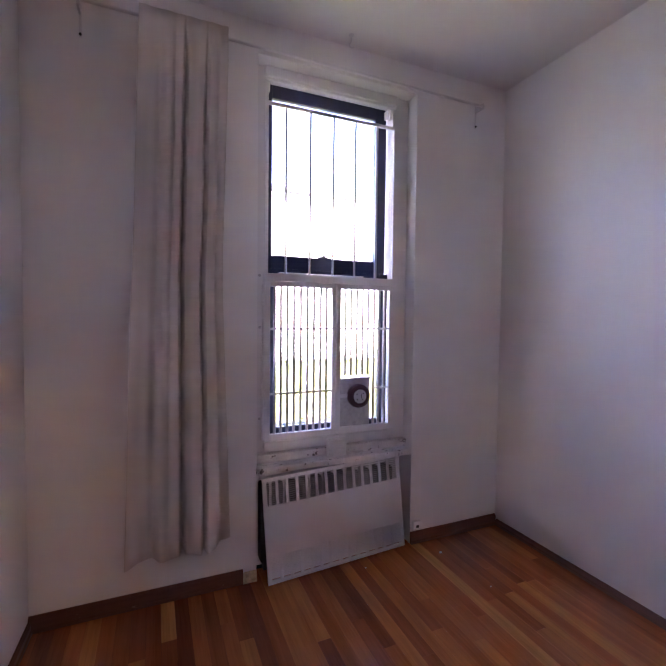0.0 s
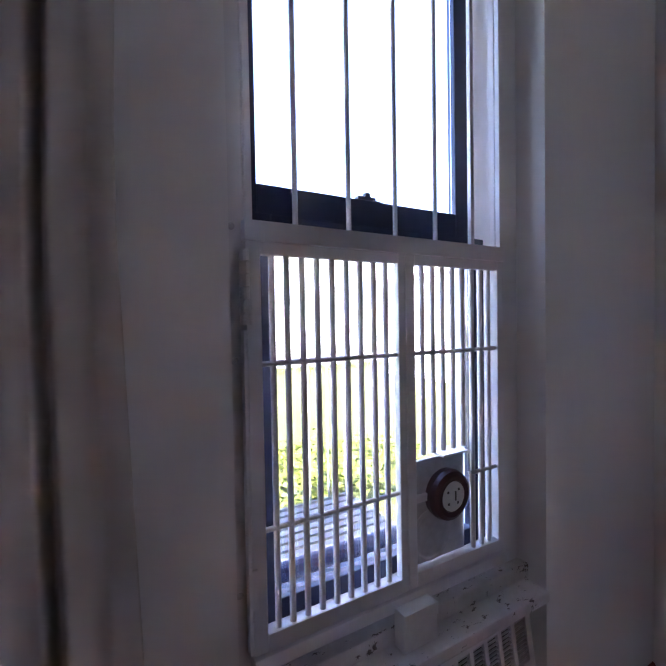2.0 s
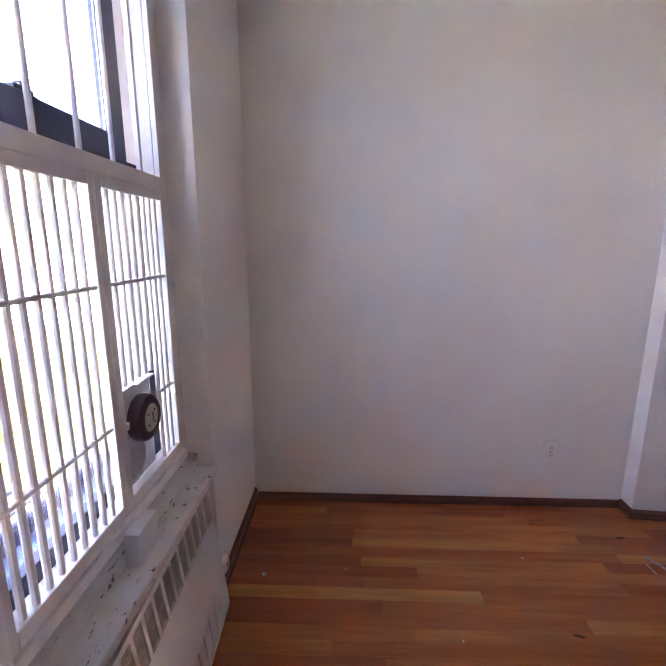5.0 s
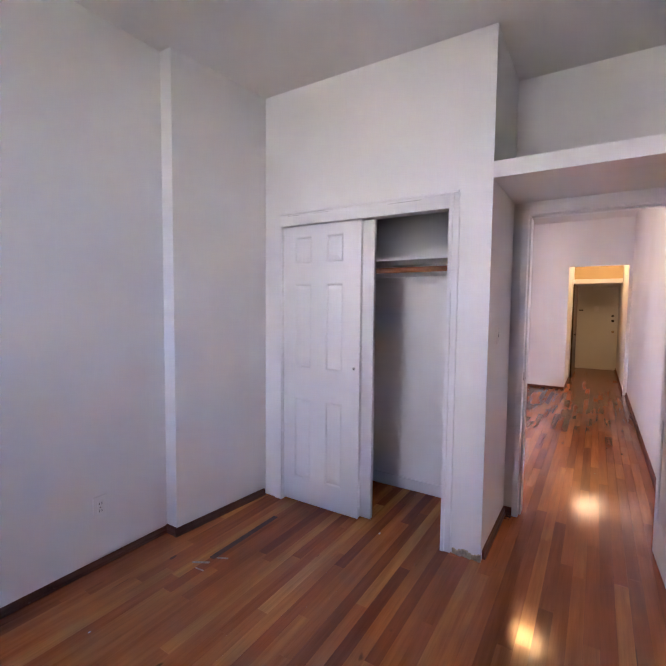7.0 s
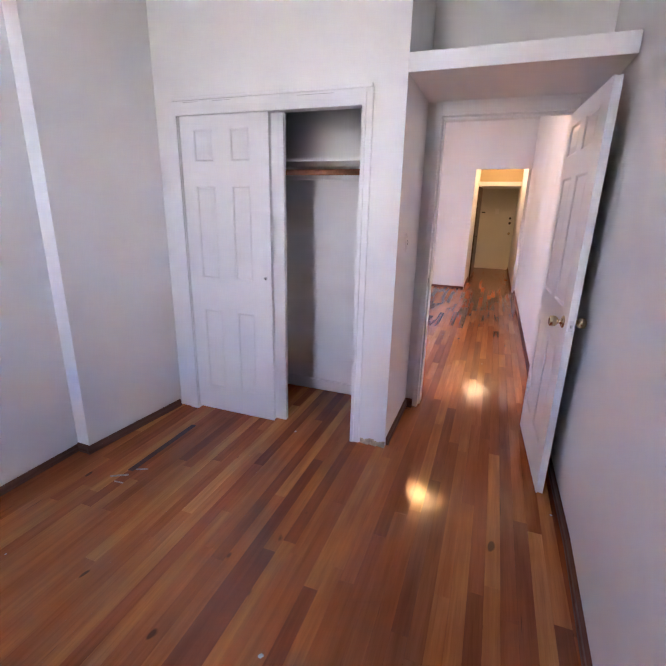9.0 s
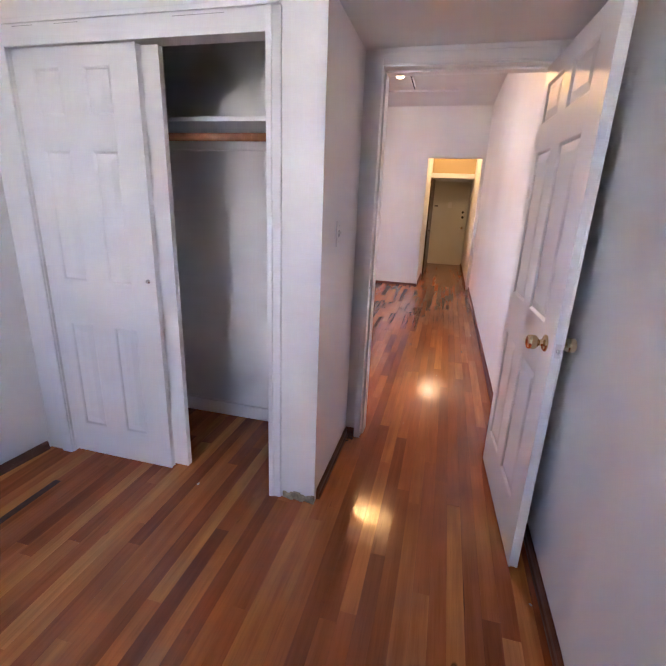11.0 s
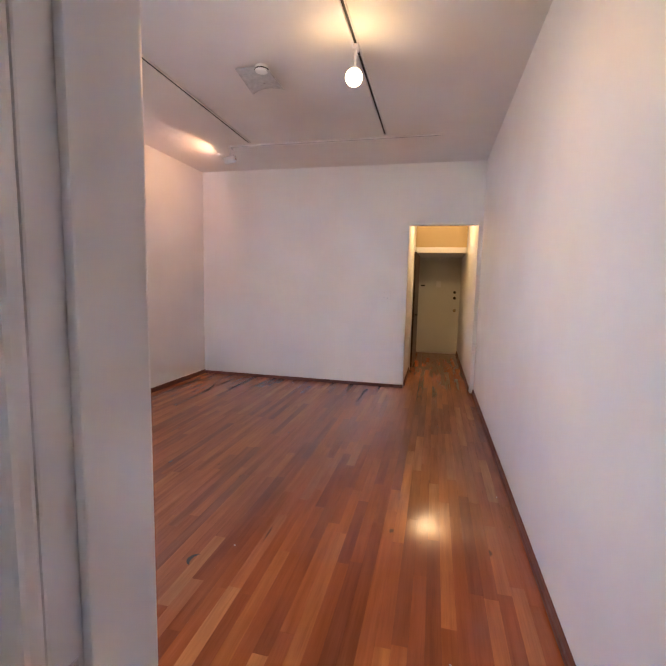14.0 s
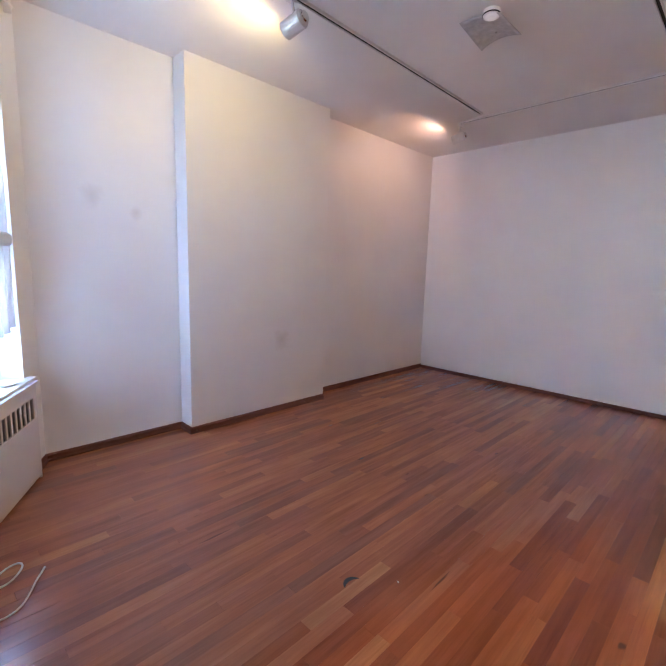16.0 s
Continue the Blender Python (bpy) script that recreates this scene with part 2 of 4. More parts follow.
def glass():
    m, nt, b = mat_base("glass", 0.02)
    b.inputs["Base Color"].default_value = (0.94, 0.97, 0.98, 1)
    b.inputs["Transmission Weight"].default_value, b.inputs["IOR"].default_value = 1.0, 1.45
    return m


GLASS = glass()


def glow(name, color, strength):
    m, nt, b = mat_base(name, 0.4)
    b.inputs["Base Color"].default_value = (0.9, 0.85, 0.75, 1)
    b.inputs["Emission Color"].default_value, b.inputs["Emission Strength"].default_value = (*color, 1), strength
    return m


BULB = glow("lamp_glow", (1.0, 0.7, 0.32), 0.6)


def ground_grass():
    m, nt, b = mat_base("grass_ground", 0.9)
    p = place(nt)
    c = mix(nt, noisy(nt, p, 1.2, 5), (0.026, 0.034, 0.009), (0.044, 0.046, 0.018))
    nt.links.new(mix(nt, ramp(nt, noisy(nt, p, 22, 5), [(0.4, (0, 0, 0)), (0.7, (1, 1, 1))]), c, (0.019, 0.027, 0.006)), b.inputs["Base Color"])
    b.inputs["Specular IOR Level"].default_value = 0.03
    bump(nt, b, noisy(nt, p, 45, 5), 0.8, 0.05)
    return m


GRASS = ground_grass()
LEAF = plain("ivy_leaf", (0.038, 0.048, 0.007), 0.6, 0, 0.5, 9)
LEAF.node_tree.nodes["Principled BSDF"].inputs["Specular IOR Level"].default_value = 0.05
FACADE = plain("white_facade", (0.82, 0.81, 0.8), 0.85, 0, 0.08, 2)
FAR_GLASS = plain("far_window", (0.16, 0.19, 0.22), 0.15, 0, 0.2, 3)
SLAT_METAL = plain("weathered_metal", (0.09, 0.088, 0.09), 0.8, 0.0, 0.2)
BLUE_LEDGE = plain("blue_grey_ledge", (0.1, 0.17, 0.36), 0.5, 0, 0.15)


# ---- mesh helpers ----
def world_of(ob):
    m = ob.matrix_basis.copy()
    while ob.parent:
        ob = ob.parent
        m = ob.matrix_basis @ m
    return m


def part(name, bm, material, parent=None, label="", local=False, smooth=False):
    """Links a bmesh as one mesh object; its coordinates are the world's, or the parent's with local."""
    if parent is not None and not local:
        bmesh.ops.transform(bm, matrix=world_of(parent).inverted(), verts=bm.verts)
    me = bpy.data.meshes.new(name)
    bmesh.ops.recalc_face_normals(bm, faces=bm.faces)
    for f in bm.faces:
        f.smooth = smooth
    bm.to_mesh(me)
    bm.free()
    me.materials.append(material)
    ob = new(name, me)
    ob.parent = parent
    return tagged(ob, label)


def root(name, label, category, loc=(0, 0, 0), group="", kind="", m=None):
    ob = new(name)
    ob.matrix_basis = m if m is not None else Matrix.Translation(loc)
    return tagged(ob, label, category, group, kind)


def box(bm, x0, y0, z0, x1, y1, z1, bevel=0.0):
    m = Matrix.LocRotScale(((x0 + x1) / 2, (y0 + y1) / 2, (z0 + z1) / 2), None, (abs(x1 - x0), abs(y1 - y0), abs(z1 - z0)))
    vs = bmesh.ops.create_cube(bm, size=1, matrix=m)["verts"]
    if bevel:
        bmesh.ops.bevel(bm, geom=list({e for v in vs for e in v.link_edges}), offset=bevel, segments=2, affect="EDGES", profile=0.6)
    return bm


def boxes(*rows, bevel=0.0):
    bm = bmesh.new()
    for r in rows:
        box(bm, *r, bevel=bevel)
    return bm


def prism(bm, pts, z0, z1):
    lo, hi = [bm.verts.new((x, y, z0)) for x, y in pts], [bm.verts.new((x, y, z1)) for x, y in pts]
    bm.faces.new(lo), bm.faces.new(hi)
    for i in range(len(pts)):
        j = (i + 1) % len(pts)
        bm.faces.new((lo[i], lo[j], hi[j], hi[i]))
    return bm


def rod(bm, p0, p1, r, n=16, r2=None):
    p0, p1 = Vector(p0), Vector(p1)
    d = p1 - p0
    m = Matrix.Translation((p0 + p1) / 2) @ d.to_track_quat("Z", "Y").to_matrix().to_4x4()
    bmesh.ops.create_cone(bm, cap_ends=True, segments=n, radius1=r, radius2=r if r2 is None else r2, depth=d.length, matrix=m)
    return bm


def lathe(bm, m, profile, n=24):
    """Turns a profile of (radius, height) round the z axis of m."""
    rings = []
    for r, h in profile:
        rings.append([bm.verts.new(m @ Vector((r * math.cos(2 * math.pi * i / n), r * math.sin(2 * math.pi * i / n), h))) for i in range(n)])
    for a, b in zip(rings, rings[1:]):
        for i in range(n):
            bm.faces.new((a[i], a[(i + 1) % n], b[(i + 1) % n], b[i]))
    bm.faces.new(rings[0]), bm.faces.new(rings[-1])
    return bm


def tube(name, pts, r, material, parent=None, label=""):
    """A round cord along points in the world."""
    cu = bpy.data.curves.new(name, "CURVE")
    cu.dimensions, cu.bevel_depth, cu.bevel_resolution, cu.resolution_u = "3D", r, 3, 8
    sp = cu.splines.new("NURBS")
    sp.points.add(len(pts) - 1)
    off = world_of(parent).inverted() if parent is not None else Matrix()
    for p, q in zip(sp.points, pts):
        p.co = (*(off @ Vector(q)), 1)
    sp.use_endpoint_u, sp.order_u = True, 3
    ob = bpy.data.objects.new(name, cu)
    scene.collection.objects.link(ob)
    me = bpy.data.meshes.new_from_object(ob.evaluated_get(bpy.context.evaluated_depsgraph_get()))
    bpy.data.objects.remove(ob)
    for f in me.polygons:
        f.use_smooth = True
    me.materials.clear()
    me.materials.append(material)
    made = new(name, me)
    made.parent = parent
    return tagged(made, label)


def structure(name, bm, material, label=""):
    return tagged(part(name, bm, material), label, kind="structure")


# ---- the shell ----
HB, HL, HH = 2.985, 3.006, 2.7
# bedroom
structure("wall_window", boxes(
    (-1.95, -3.2, -0.1, -1.085, -2.885, 3.1), (-0.095, -3.2, -0.1, 1.2, -2.885, 3.1),
    (-1.085, -3.2, 2.82, -0.095, -2.885, 3.1), (-1.085, -3.2, -0.1, -0.095, -3.03, 0.64)), WALL)
structure("wall_left", prism(bmesh.new(), [(-1.792, -2.9), (-1.792, -0.77), (-1.694, -0.77), (-1.625, 0.02), (-1.625, 0.05), (-1.95, 0.05), (-1.95, -2.9)], -0.1, 3.1), WALL)
structure("wall_right", prism(bmesh.new(), [(0.945, -2.9), (1.2, -2.9), (1.2, 0.9), (1.0, 0.9), (1.012, -0.5)], -0.1, 3.1), WALL)
front = boxes((-1.7, 0.0, -0.1, -1.46, 0.1, 3.1), (-1.46, 0.0, 2.09, -0.225, 0.1, 3.1))
structure("wall_closet_front", prism(front, [(-0.225, 0), (0, 0), (0, 0.7), (-0.1, 0.7), (-0.1, 0.1), (-0.225, 0.1)], -0.1, 3.1), WALL)
structure("wall_closet_left", boxes((-1.95, 0.05, -0.1, -1.69, 0.7, 3.1)), WALL)
structure("wall_door", boxes(
    (-2.2, 0.69, -0.1, 0.08, 0.83, 3.1), (0.905, 0.69, -0.1, 1.0, 0.83, 3.1), (0.08, 0.69, 2.10, 0.905, 0.83, 3.1)), WALL)
structure("ceiling_bedroom", boxes((-1.95, -3.2, HB, 1.2, 0.76, 3.3)), CEIL)
# living room
structure("wall_living_right", prism(bmesh.new(), [(0.988, 0.83), (1.2, 0.83), (1.2, 6.35), (0.99, 6.35)], -0.1, 3.1), WALL)
structure("wall_living_left", prism(bmesh.new(), [(-3.2, 1.3), (-2.99, 1.3), (-2.985, 2.473), (-2.80, 2.473), (-2.80, 4.012), (-2.99, 4.012), (-2.99, 6.35), (-3.2, 6.35)], -0.1, 3.1), STAINED_WALL)
structure("wall_living_far", boxes((-3.2, 6.222, -0.1, 0.055, 6.34, 3.1), (0.055, 6.222, 2.215, 0.94, 6.34, 3.1), (0.94, 6.222, -0.1, 1.0, 6.34, 3.1)), WALL)
structure("ceiling_living", boxes((-3.2, 0.76, HL, 1.2, 6.34, 3.3)), CEIL)
# slanted wall with the living-room window, in its own frame
SLANT = pose(-2.99, 1.46, 0, 0, 0, -30)
slant_wall = boxes((-0.25, -0.25, -0.1, 0.24, 0, 3.1), (1.12, -0.25, -0.1, 1.5, 0, 3.1), (0.24, -0.25, 2.75, 1.12, 0, 3.1), (0.24, -0.25, -0.1, 1.12, 0, 0.60))
bmesh.ops.transform(slant_wall, matrix=SLANT, verts=slant_wall.verts)
structure("wall_living_window", slant_wall, WALL)
# hall
structure("wall_hall_left", boxes((-0.12, 6.34, -0.1, 0.055, 7.62, 3.1), (-0.12, 8.62, -0.1, 0.055, 9.95, 3.1), (-0.12, 7.62, 2.02, 0.055, 8.62, 3.1), (-0.12, 7.62, -0.1, -0.02, 8.62, 2.02)), WALL)
structure("wall_hall_right", boxes((0.94, 6.34, -0.1, 1.15, 9.95, 3.1)), WALL)
structure("wall_hall_far", boxes((-0.12, 9.74, -0.1, 1.15, 9.95, 3.1)), WALL)
# upper wall and ceiling coloured yellow for the lamplight on them
structure("wall_hall_upper", boxes((0.055, 8.32, 2.11, 0.94, 8.42, 2.95)), LAMP_YELLOW)
structure("ceiling_hall", boxes((-0.12, 6.34, HH, 1.15, 9.95, 3.1)), LAMP_YELLOW)
structure("hall_soffit", boxes((0.055, 8.30, 2.015, 0.94, 9.74, 2.11), bevel=0.004), TRIM, "white painted soffit ledge over the entry")
structure("bedroom_ledge", boxes((0.0, 0.0, 2.172, 1.0, 0.69, 2.262), bevel=0.004), TRIM, "white painted overhead ledge above the doorway")
structure("subfloor", prism(bmesh.new(), [(-1.95, -3.18), (1.2, -3.18), (1.2, 9.95), (-0.12, 9.95), (-0.12, 6.34), (-3.2, 6.34), (-3.2, 1.35), (-1.95, 0.64)], -0.12, -0.009), BLACK)


def baseboard(pts, h=0.055, t=0.013, mat=BASE):
    """A skirting board along a line of floor points; its back lies to the right of the way."""
    for (x0, y0), (x1, y1) in zip(pts, pts[1:]):
        d = Vector((x1 - x0, y1 - y0, 0))
        a = math.degrees(math.atan2(d.y, d.x))
        n = d.length
        bm = bmesh.new()
        prof = [(0, 0), (t + 0.006, 0), (t + 0.006, 0.012), (t, 0.018), (t, h - 0.014), (t - 0.006, h - 0.003), (0.002, h), (0, h)]
        k = max(1, int(n / 0.25))
        rings = []
        for i in range(k + 1):
            wob = [noise.noise(Vector((x0 + i * 0.7, y0 + i * 0.9, j * 3.1))) * 0.0016 for j in range(len(prof))]
            rings.append([bm.verts.new((n * i / k, y + w, z + w)) for (y, z), w in zip(prof, wob)])
        for r, s in zip(rings, rings[1:]):
            for j in range(len(prof)):
                bm.faces.new((r[j], r[(j + 1) % len(prof)], s[(j + 1) % len(prof)], s[j]))
        bm.faces.new(rings[0]), bm.faces.new(rings[-1])
        bmesh.ops.transform(bm, matrix=pose(x0, y0, 0, 0, 0, a), verts=bm.verts)
        structure("baseboard", bm, mat)


baseboard([(-0.02, -2.885), (-0.095, -2.885)][::-1], mat=RAW)
baseboard([(-0.02, -2.885), (0.945, -2.885)], 0.075)
baseboard([(-1.785, -2.885), (-1.085, -2.885)], 0.075)
baseboard([(-1.792, -0.77), (-1.792, -2.87)], 0.042, 0.013)
baseboard([(-1.625, -0.02), (-1.694, -0.79)], 0.05, 0.011)
baseboard([(-1.694, -0.77), (-1.792, -0.77)], 0.05, 0.011)
baseboard([(0.945, -2.885), (1.012, -0.5), (1.0, 0.69)])
baseboard([(0.0, 0.69), (0.0, 0.03)])
baseboard([(0.06, 0.69), (0.0, 0.69)])
baseboard([(0.99, 6.222), (0.988, 0.83)][::-1])
baseboard([(0.055, 6.222), (-2.99, 6.222)], 0.04)
baseboard([(-2.99, 6.222), (-2.99, 4.012)])
baseboard([(-2.80, 4.012), (-2.80, 2.455)])
baseboard([(-2.785, 2.473), (-2.985, 2.473)])
baseboard([(-2.985, 2.473), (-2.99, 1.46)])
baseboard([(-2.99, 1.46), (-2.775, 1.336)])
baseboard([(0.94, 6.34), (0.94, 9.74)])
baseboard([(0.055, 7.55), (0.055, 6.36)])
structure("closet_baseboard", boxes((-1.69, 0.678, 0, -0.1, 0.69, 0.09)), TRIM)
broken = bmesh.new()
for i in range(9):
    x = -0.165 + i * 0.0185
    hgt = 0.034 + 0.022 * noise.noise(Vector((i * 1.7, 0.3, 0)))
    box(broken, x, -0.006 - 0.004 * (i % 3), 0, x + 0.0178, 0.002, hgt)
structure("broken_plaster_base", broken, RAW, "bare broken plaster at the foot of the closet wall")


# ---- bedroom window ----
def frustum(bm, x0, z0, x1, z1, y0, inset, y1):
    """A raised field on a plane of constant y: its foot at y0, its top, drawn in by inset, at y1."""
    a = [bm.verts.new((x, y0, z)) for x, z in ((x0, z0), (x1, z0), (x1, z1), (x0, z1))]
    b = [bm.verts.new((x, y1, z)) for x, z in ((x0 + inset, z0 + inset), (x1 - inset, z0 + inset), (x1 - inset, z1 - inset), (x0 + inset, z1 - inset))]
    bm.faces.new(a), bm.faces.new(b)
    for i in range(4):
        j = (i + 1) % 4
        bm.faces.new((a[i], a[j], b[j], b[i]))


win = root("window_1", "tall double-hung window with dark sashes and white painted frame", "window", (-0.58, -3.0, 0.62), kind="structure")
frame_bm = boxes((-1.085, -3.17, 0.64, -0.985, -2.985, 2.82), (-0.16, -3.17, 0.64, -0.095, -2.985, 2.82), (-0.985, -3.17, 2.772, -0.16, -2.985, 2.82), bevel=0.004)
part("window_frame", frame_bm, OLD_TRIM, win)
part("head_moulding", boxes((-0.99, -2.985, 2.765, -0.155, -2.965, 2.819), (-0.99, -2.985, 2.745, -0.155, -2.972, 2.76), bevel=0.004), OLD_TRIM, win)
part("stop_bead", boxes((-0.985, -3.0, 0.75, -0.968, -2.978, 2.77), bevel=0.003), OLD_TRIM, win)
part("stop_bead", boxes((-0.177, -3.0, 0.75, -0.16, -2.978, 2.77), bevel=0.003), OLD_TRIM, win)
part("bottom_rail", boxes((-0.985, -3.055, 0.64, -0.16, -2.99, 0.745), bevel=0.005), OLD_TRIM, win)
part("sill_slope", boxes((-0.985, -3.17, 0.64, -0.16, -3.055, 0.712), bevel=0.004), BLUE_LEDGE, win, "blue-grey sloping outer sill")
part("apron", boxes((-1.083, -3.03, 0.615, -0.097, -2.945, 0.665), bevel=0.006), CHIPPED, win)


def sash(name, y, z0, z1, top, bottom, left, right, parent):
    s = part(name, boxes((-0.972, y, z0, -0.972 + right, y + 0.035, z1), (-0.173 - left, y, z0, -0.173, y + 0.035, z1),
                         (-0.972 + right, y, z1 - top, -0.173 - left, y + 0.035, z1), (-0.972 + right, y, z0, -0.173 - left, y + 0.035, z0 + bottom), bevel=0.003), NAVY, parent, "dark painted sash frame")
    pane = part("pane", boxes((-0.97 + right, y + 0.015, z0 + bottom, -0.175 - left, y + 0.019, z1 - top)), GLASS, s, "clear glass pane")
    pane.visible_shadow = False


sash("upper_sash", -3.10, 1.69, 2.79, 0.09, 0.112, 0.047, 0.08, win)
sash("lower_sash", -3.06, 0.745, 1.72, 0.04, 0.05, 0.065, 0.06, win)
part("sash_lock", boxes((-0.575, -3.085, 1.801, -0.515, -3.063, 1.812), (-0.558, -3.082, 1.812, -0.54, -3.066, 1.824), (-0.6, -3.08, 1.801, -0.575, -3.07, 1.806), bevel=0.002), NAVY, win, "dark sash lock")
part("sash_lift", boxes((-0.80, -3.06, 1.675, -0.25, -3.022, 1.70), bevel=0.004), METAL_PAINT, win)
for x in (-0.975, -0.19):
    part("blind_bracket", boxes((x, -3.05, 2.70, x + 0.03, -3.0, 2.75), (x + 0.006, -3.02, 2.685, x + 0.024, -2.99, 2.72), bevel=0.004), PLASTIC, win, "white roller blind bracket")
part("outer_sill", boxes((-1.06, -3.32, 0.66, -0.10, -3.17, 0.70), bevel=0.004), BLUE_LEDGE, win, "blue-grey outer sill")
part("sill_pipe", rod(bmesh.new(), (-1.02, -3.22, 0.735, ), (-0.13, -3.22, 0.735), 0.03), NAVY, win, "dark round bar along the outer sill")

# security bars
guard = root("window_guard", "white painted steel security bars with a hinged gate over the window", "window guard", (-0.58, -2.965, 0.74))
GY = -2.968
part("top_bar", boxes((-0.985, GY - 0.008, 2.61, -0.155, GY + 0.008, 2.628), bevel=0.002), BAR_PAINT, guard)
part("middle_rail", boxes((-0.99, GY - 0.012, 1.641, -0.15, GY + 0.013, 1.685), bevel=0.002), BAR_PAINT, guard)
for x in (-0.275, -0.42, -0.565, -0.707):
    part("upper_bar", rod(bmesh.new(), (x, GY, 1.68), (x, GY, 2.615), 0.0065, 10), BAR_PAINT, guard, "")
part("upper_bar", boxes((-0.858, GY - 0.007, 1.685, -0.844, GY + 0.007, 2.615), bevel=0.002), BAR_PAINT, guard)
part("side_bar", boxes((-0.985, GY - 0.008, 1.68, -0.969, GY + 0.008, 2.62), bevel=0.002), BAR_PAINT, guard)


def gate(name, x0, x1, xs, stile_a, stile_b, skip=None):
    g = part(name, boxes((x0 - stile_a, GY - 0.01, 0.735, x0, GY + 0.012, 1.64), (x1, GY - 0.01, 0.735, x1 + stile_b, GY + 0.012, 1.64),
                         (x1 + stile_b, GY - 0.01, 1.612, x0 - stile_a, GY + 0.012, 1.64), (x1 + stile_b, GY - 0.01, 0.735, x0 - stile_a, GY + 0.014, 0.775), bevel=0.003), BAR_PAINT, guard)
    for x in xs:
        low = 1.09 if skip and skip[1] < x < skip[0] else 0.77
        part("bar", rod(bmesh.new(), (x, GY, low), (x, GY, 1.62), 0.008, 8), BAR_PAINT, g)
    for z in (1.373, 1.003):
        a = skip[1] if skip and z < 1.05 else x0 - stile_a
        part("cross_bar", rod(bmesh.new(), (a, GY + 0.002, z), (x1 + stile_b, GY + 0.002, z), 0.0065, 8), BAR_PAINT, g)
    return g


gate("left_gate", -0.151, -0.587, (-0.214, -0.25, -0.289, -0.328, -0.369, -0.41, -0.45, -0.491, -0.529), 0.034, 0.024)
gate("right_gate", -0.589, -0.978, (-0.653, -0.692, -0.73, -0.769, -0.808, -0.849, -0.885, -0.92), 0.03, 0.027, (-0.61, -0.835))
for z in (1.46, 0.84):
    part("gate_hinge", boxes((-0.163, GY, z, -0.145, GY + 0.018, z + 0.09), bevel=0.004), BAR_PAINT, guard)
part("edge_strip", boxes((-0.147, GY + 0.004, 0.75, -0.139, GY + 0.024, 1.45), bevel=0.002), BAR_PAINT, guard)
for i in range(6):
    part("hinge_knuckle", rod(bmesh.new(), (-0.146, GY + 0.018, 1.46 + i * 0.027), (-0.146, GY + 0.018, 1.484 + i * 0.027), 0.011, 12), BAR_PAINT, guard)
part("bottom_angle", boxes((-0.99, GY - 0.012, 0.70, -0.15, GY + 0.022, 0.733), bevel=0.003), BAR_PAINT, guard)
for x, z in ((-0.13, 1.673), (-0.132, 1.382), (-0.131, 0.863)):
    bm = bmesh.new()
    lathe(bm, pose(x, -2.9865, z, -90, 0, 0), [(0.008, 0), (0.008, 0.002), (0.005, 0.004), (0.005, 0.002), (0.001, 0.002)], 14)
    part("anchor_bolt", bm, GREY, guard, "grey bolt head")
PY = GY - 0.034
# white plate and round cover; grey colour stands in for their shade
plate = part("lock_plate", boxes((-0.835, PY + 0.002, 0.77, -0.612, PY + 0.012, 1.066), bevel=0.002), GREY, guard, "white painted steel lock plate, coloured grey for the shade on it")
part("plate_lip", boxes((-0.835, PY - 0.03, 1.066, -0.735, PY + 0.03, 1.072)), METAL_PAINT, plate)
bm = bmesh.new()
lathe(bm, pose(-0.70, PY + 0.012, 0.845, -90, 0, 0), [(0.075, 0), (0.075, 0.003), (0.068, 0.005), (0.062, 0.003), (0.001, 0.003)], 36)
part("round_cover", bm, GREY, plate)
part("plate_bar", boxes((-0.70, PY + 0.012, 0.95, -0.62, PY + 0.022, 0.972), bevel=0.003), METAL_PAINT, plate)
bm = bmesh.new()
rod(bm, (-0.622, PY + 0.01, 0.985), (-0.622, PY + 0.02, 0.985), 0.009, 12)
part("bolt", bm, DARK_METAL, plate)

timer = root("round_timer", "round dark maroon dial with a white face on the lock plate", "timer", (-0.75, PY + 0.012, 0.957))
bm = bmesh.new()
lathe(bm, pose(-0.75, PY + 0.0125, 0.957, -90, 0, 0), [(0.072, 0), (0.074, 0.02), (0.07, 0.034), (0.058, 0.042), (0.046, 0.042), (0.044, 0.036), (0.001, 0.036)], 40)
part("housing", bm, MAROON, timer, smooth=False)
bm = bmesh.new()
rod(bm, (-0.75, PY + 0.0485, 0.957), (-0.75, PY + 0.0525, 0.957), 0.0425, 36)
part("dial", bm, PAPER, timer, "white dial face")
part("pointer", boxes((-0.7585, PY + 0.0525, 0.945, -0.7555, PY + 0.055, 0.972)), DARK_METAL, timer)
for dx, dz in ((-0.02, 0.018), (0.022, 0.016), (-0.016, -0.02), (0.02, -0.018)):
    part("mark", boxes((-0.75 + dx - 0.003, PY + 0.0525, 0.957 + dz - 0.003, -0.75 + dx + 0.003, PY + 0.054, 0.957 + dz + 0.003)), DARK_METAL, timer)

sill = root("window_sill", "chipped white painted window stool board", "sill", (-0.58, -2.93, 0.585), kind="structure")
part("board", boxes((-1.07, -3.03, 0.585, -0.09, -2.862, 0.62), bevel=0.007), CHIPPED, sill)
crack = bmesh.new()
for i in range(22):
    x = -0.20 - i * 0.037
    if i in (8, 9, 10, 11):
        continue
    w = 0.004 + 0.003 * noise.noise(Vector((i, 2.2, 0)))
    box(crack, x, -2.946, 0.6155, x - 0.026 - 0.01 * (i % 3 == 0), -2.940 + w, 0.6175)
part("chipped_crack", crack, DARK_METAL, sill, "dark chipped gap along the back of the stool")
block = root("sill_box", "small white cardboard box standing on the window sill", "box", (-0.583, -2.925, 0.615))
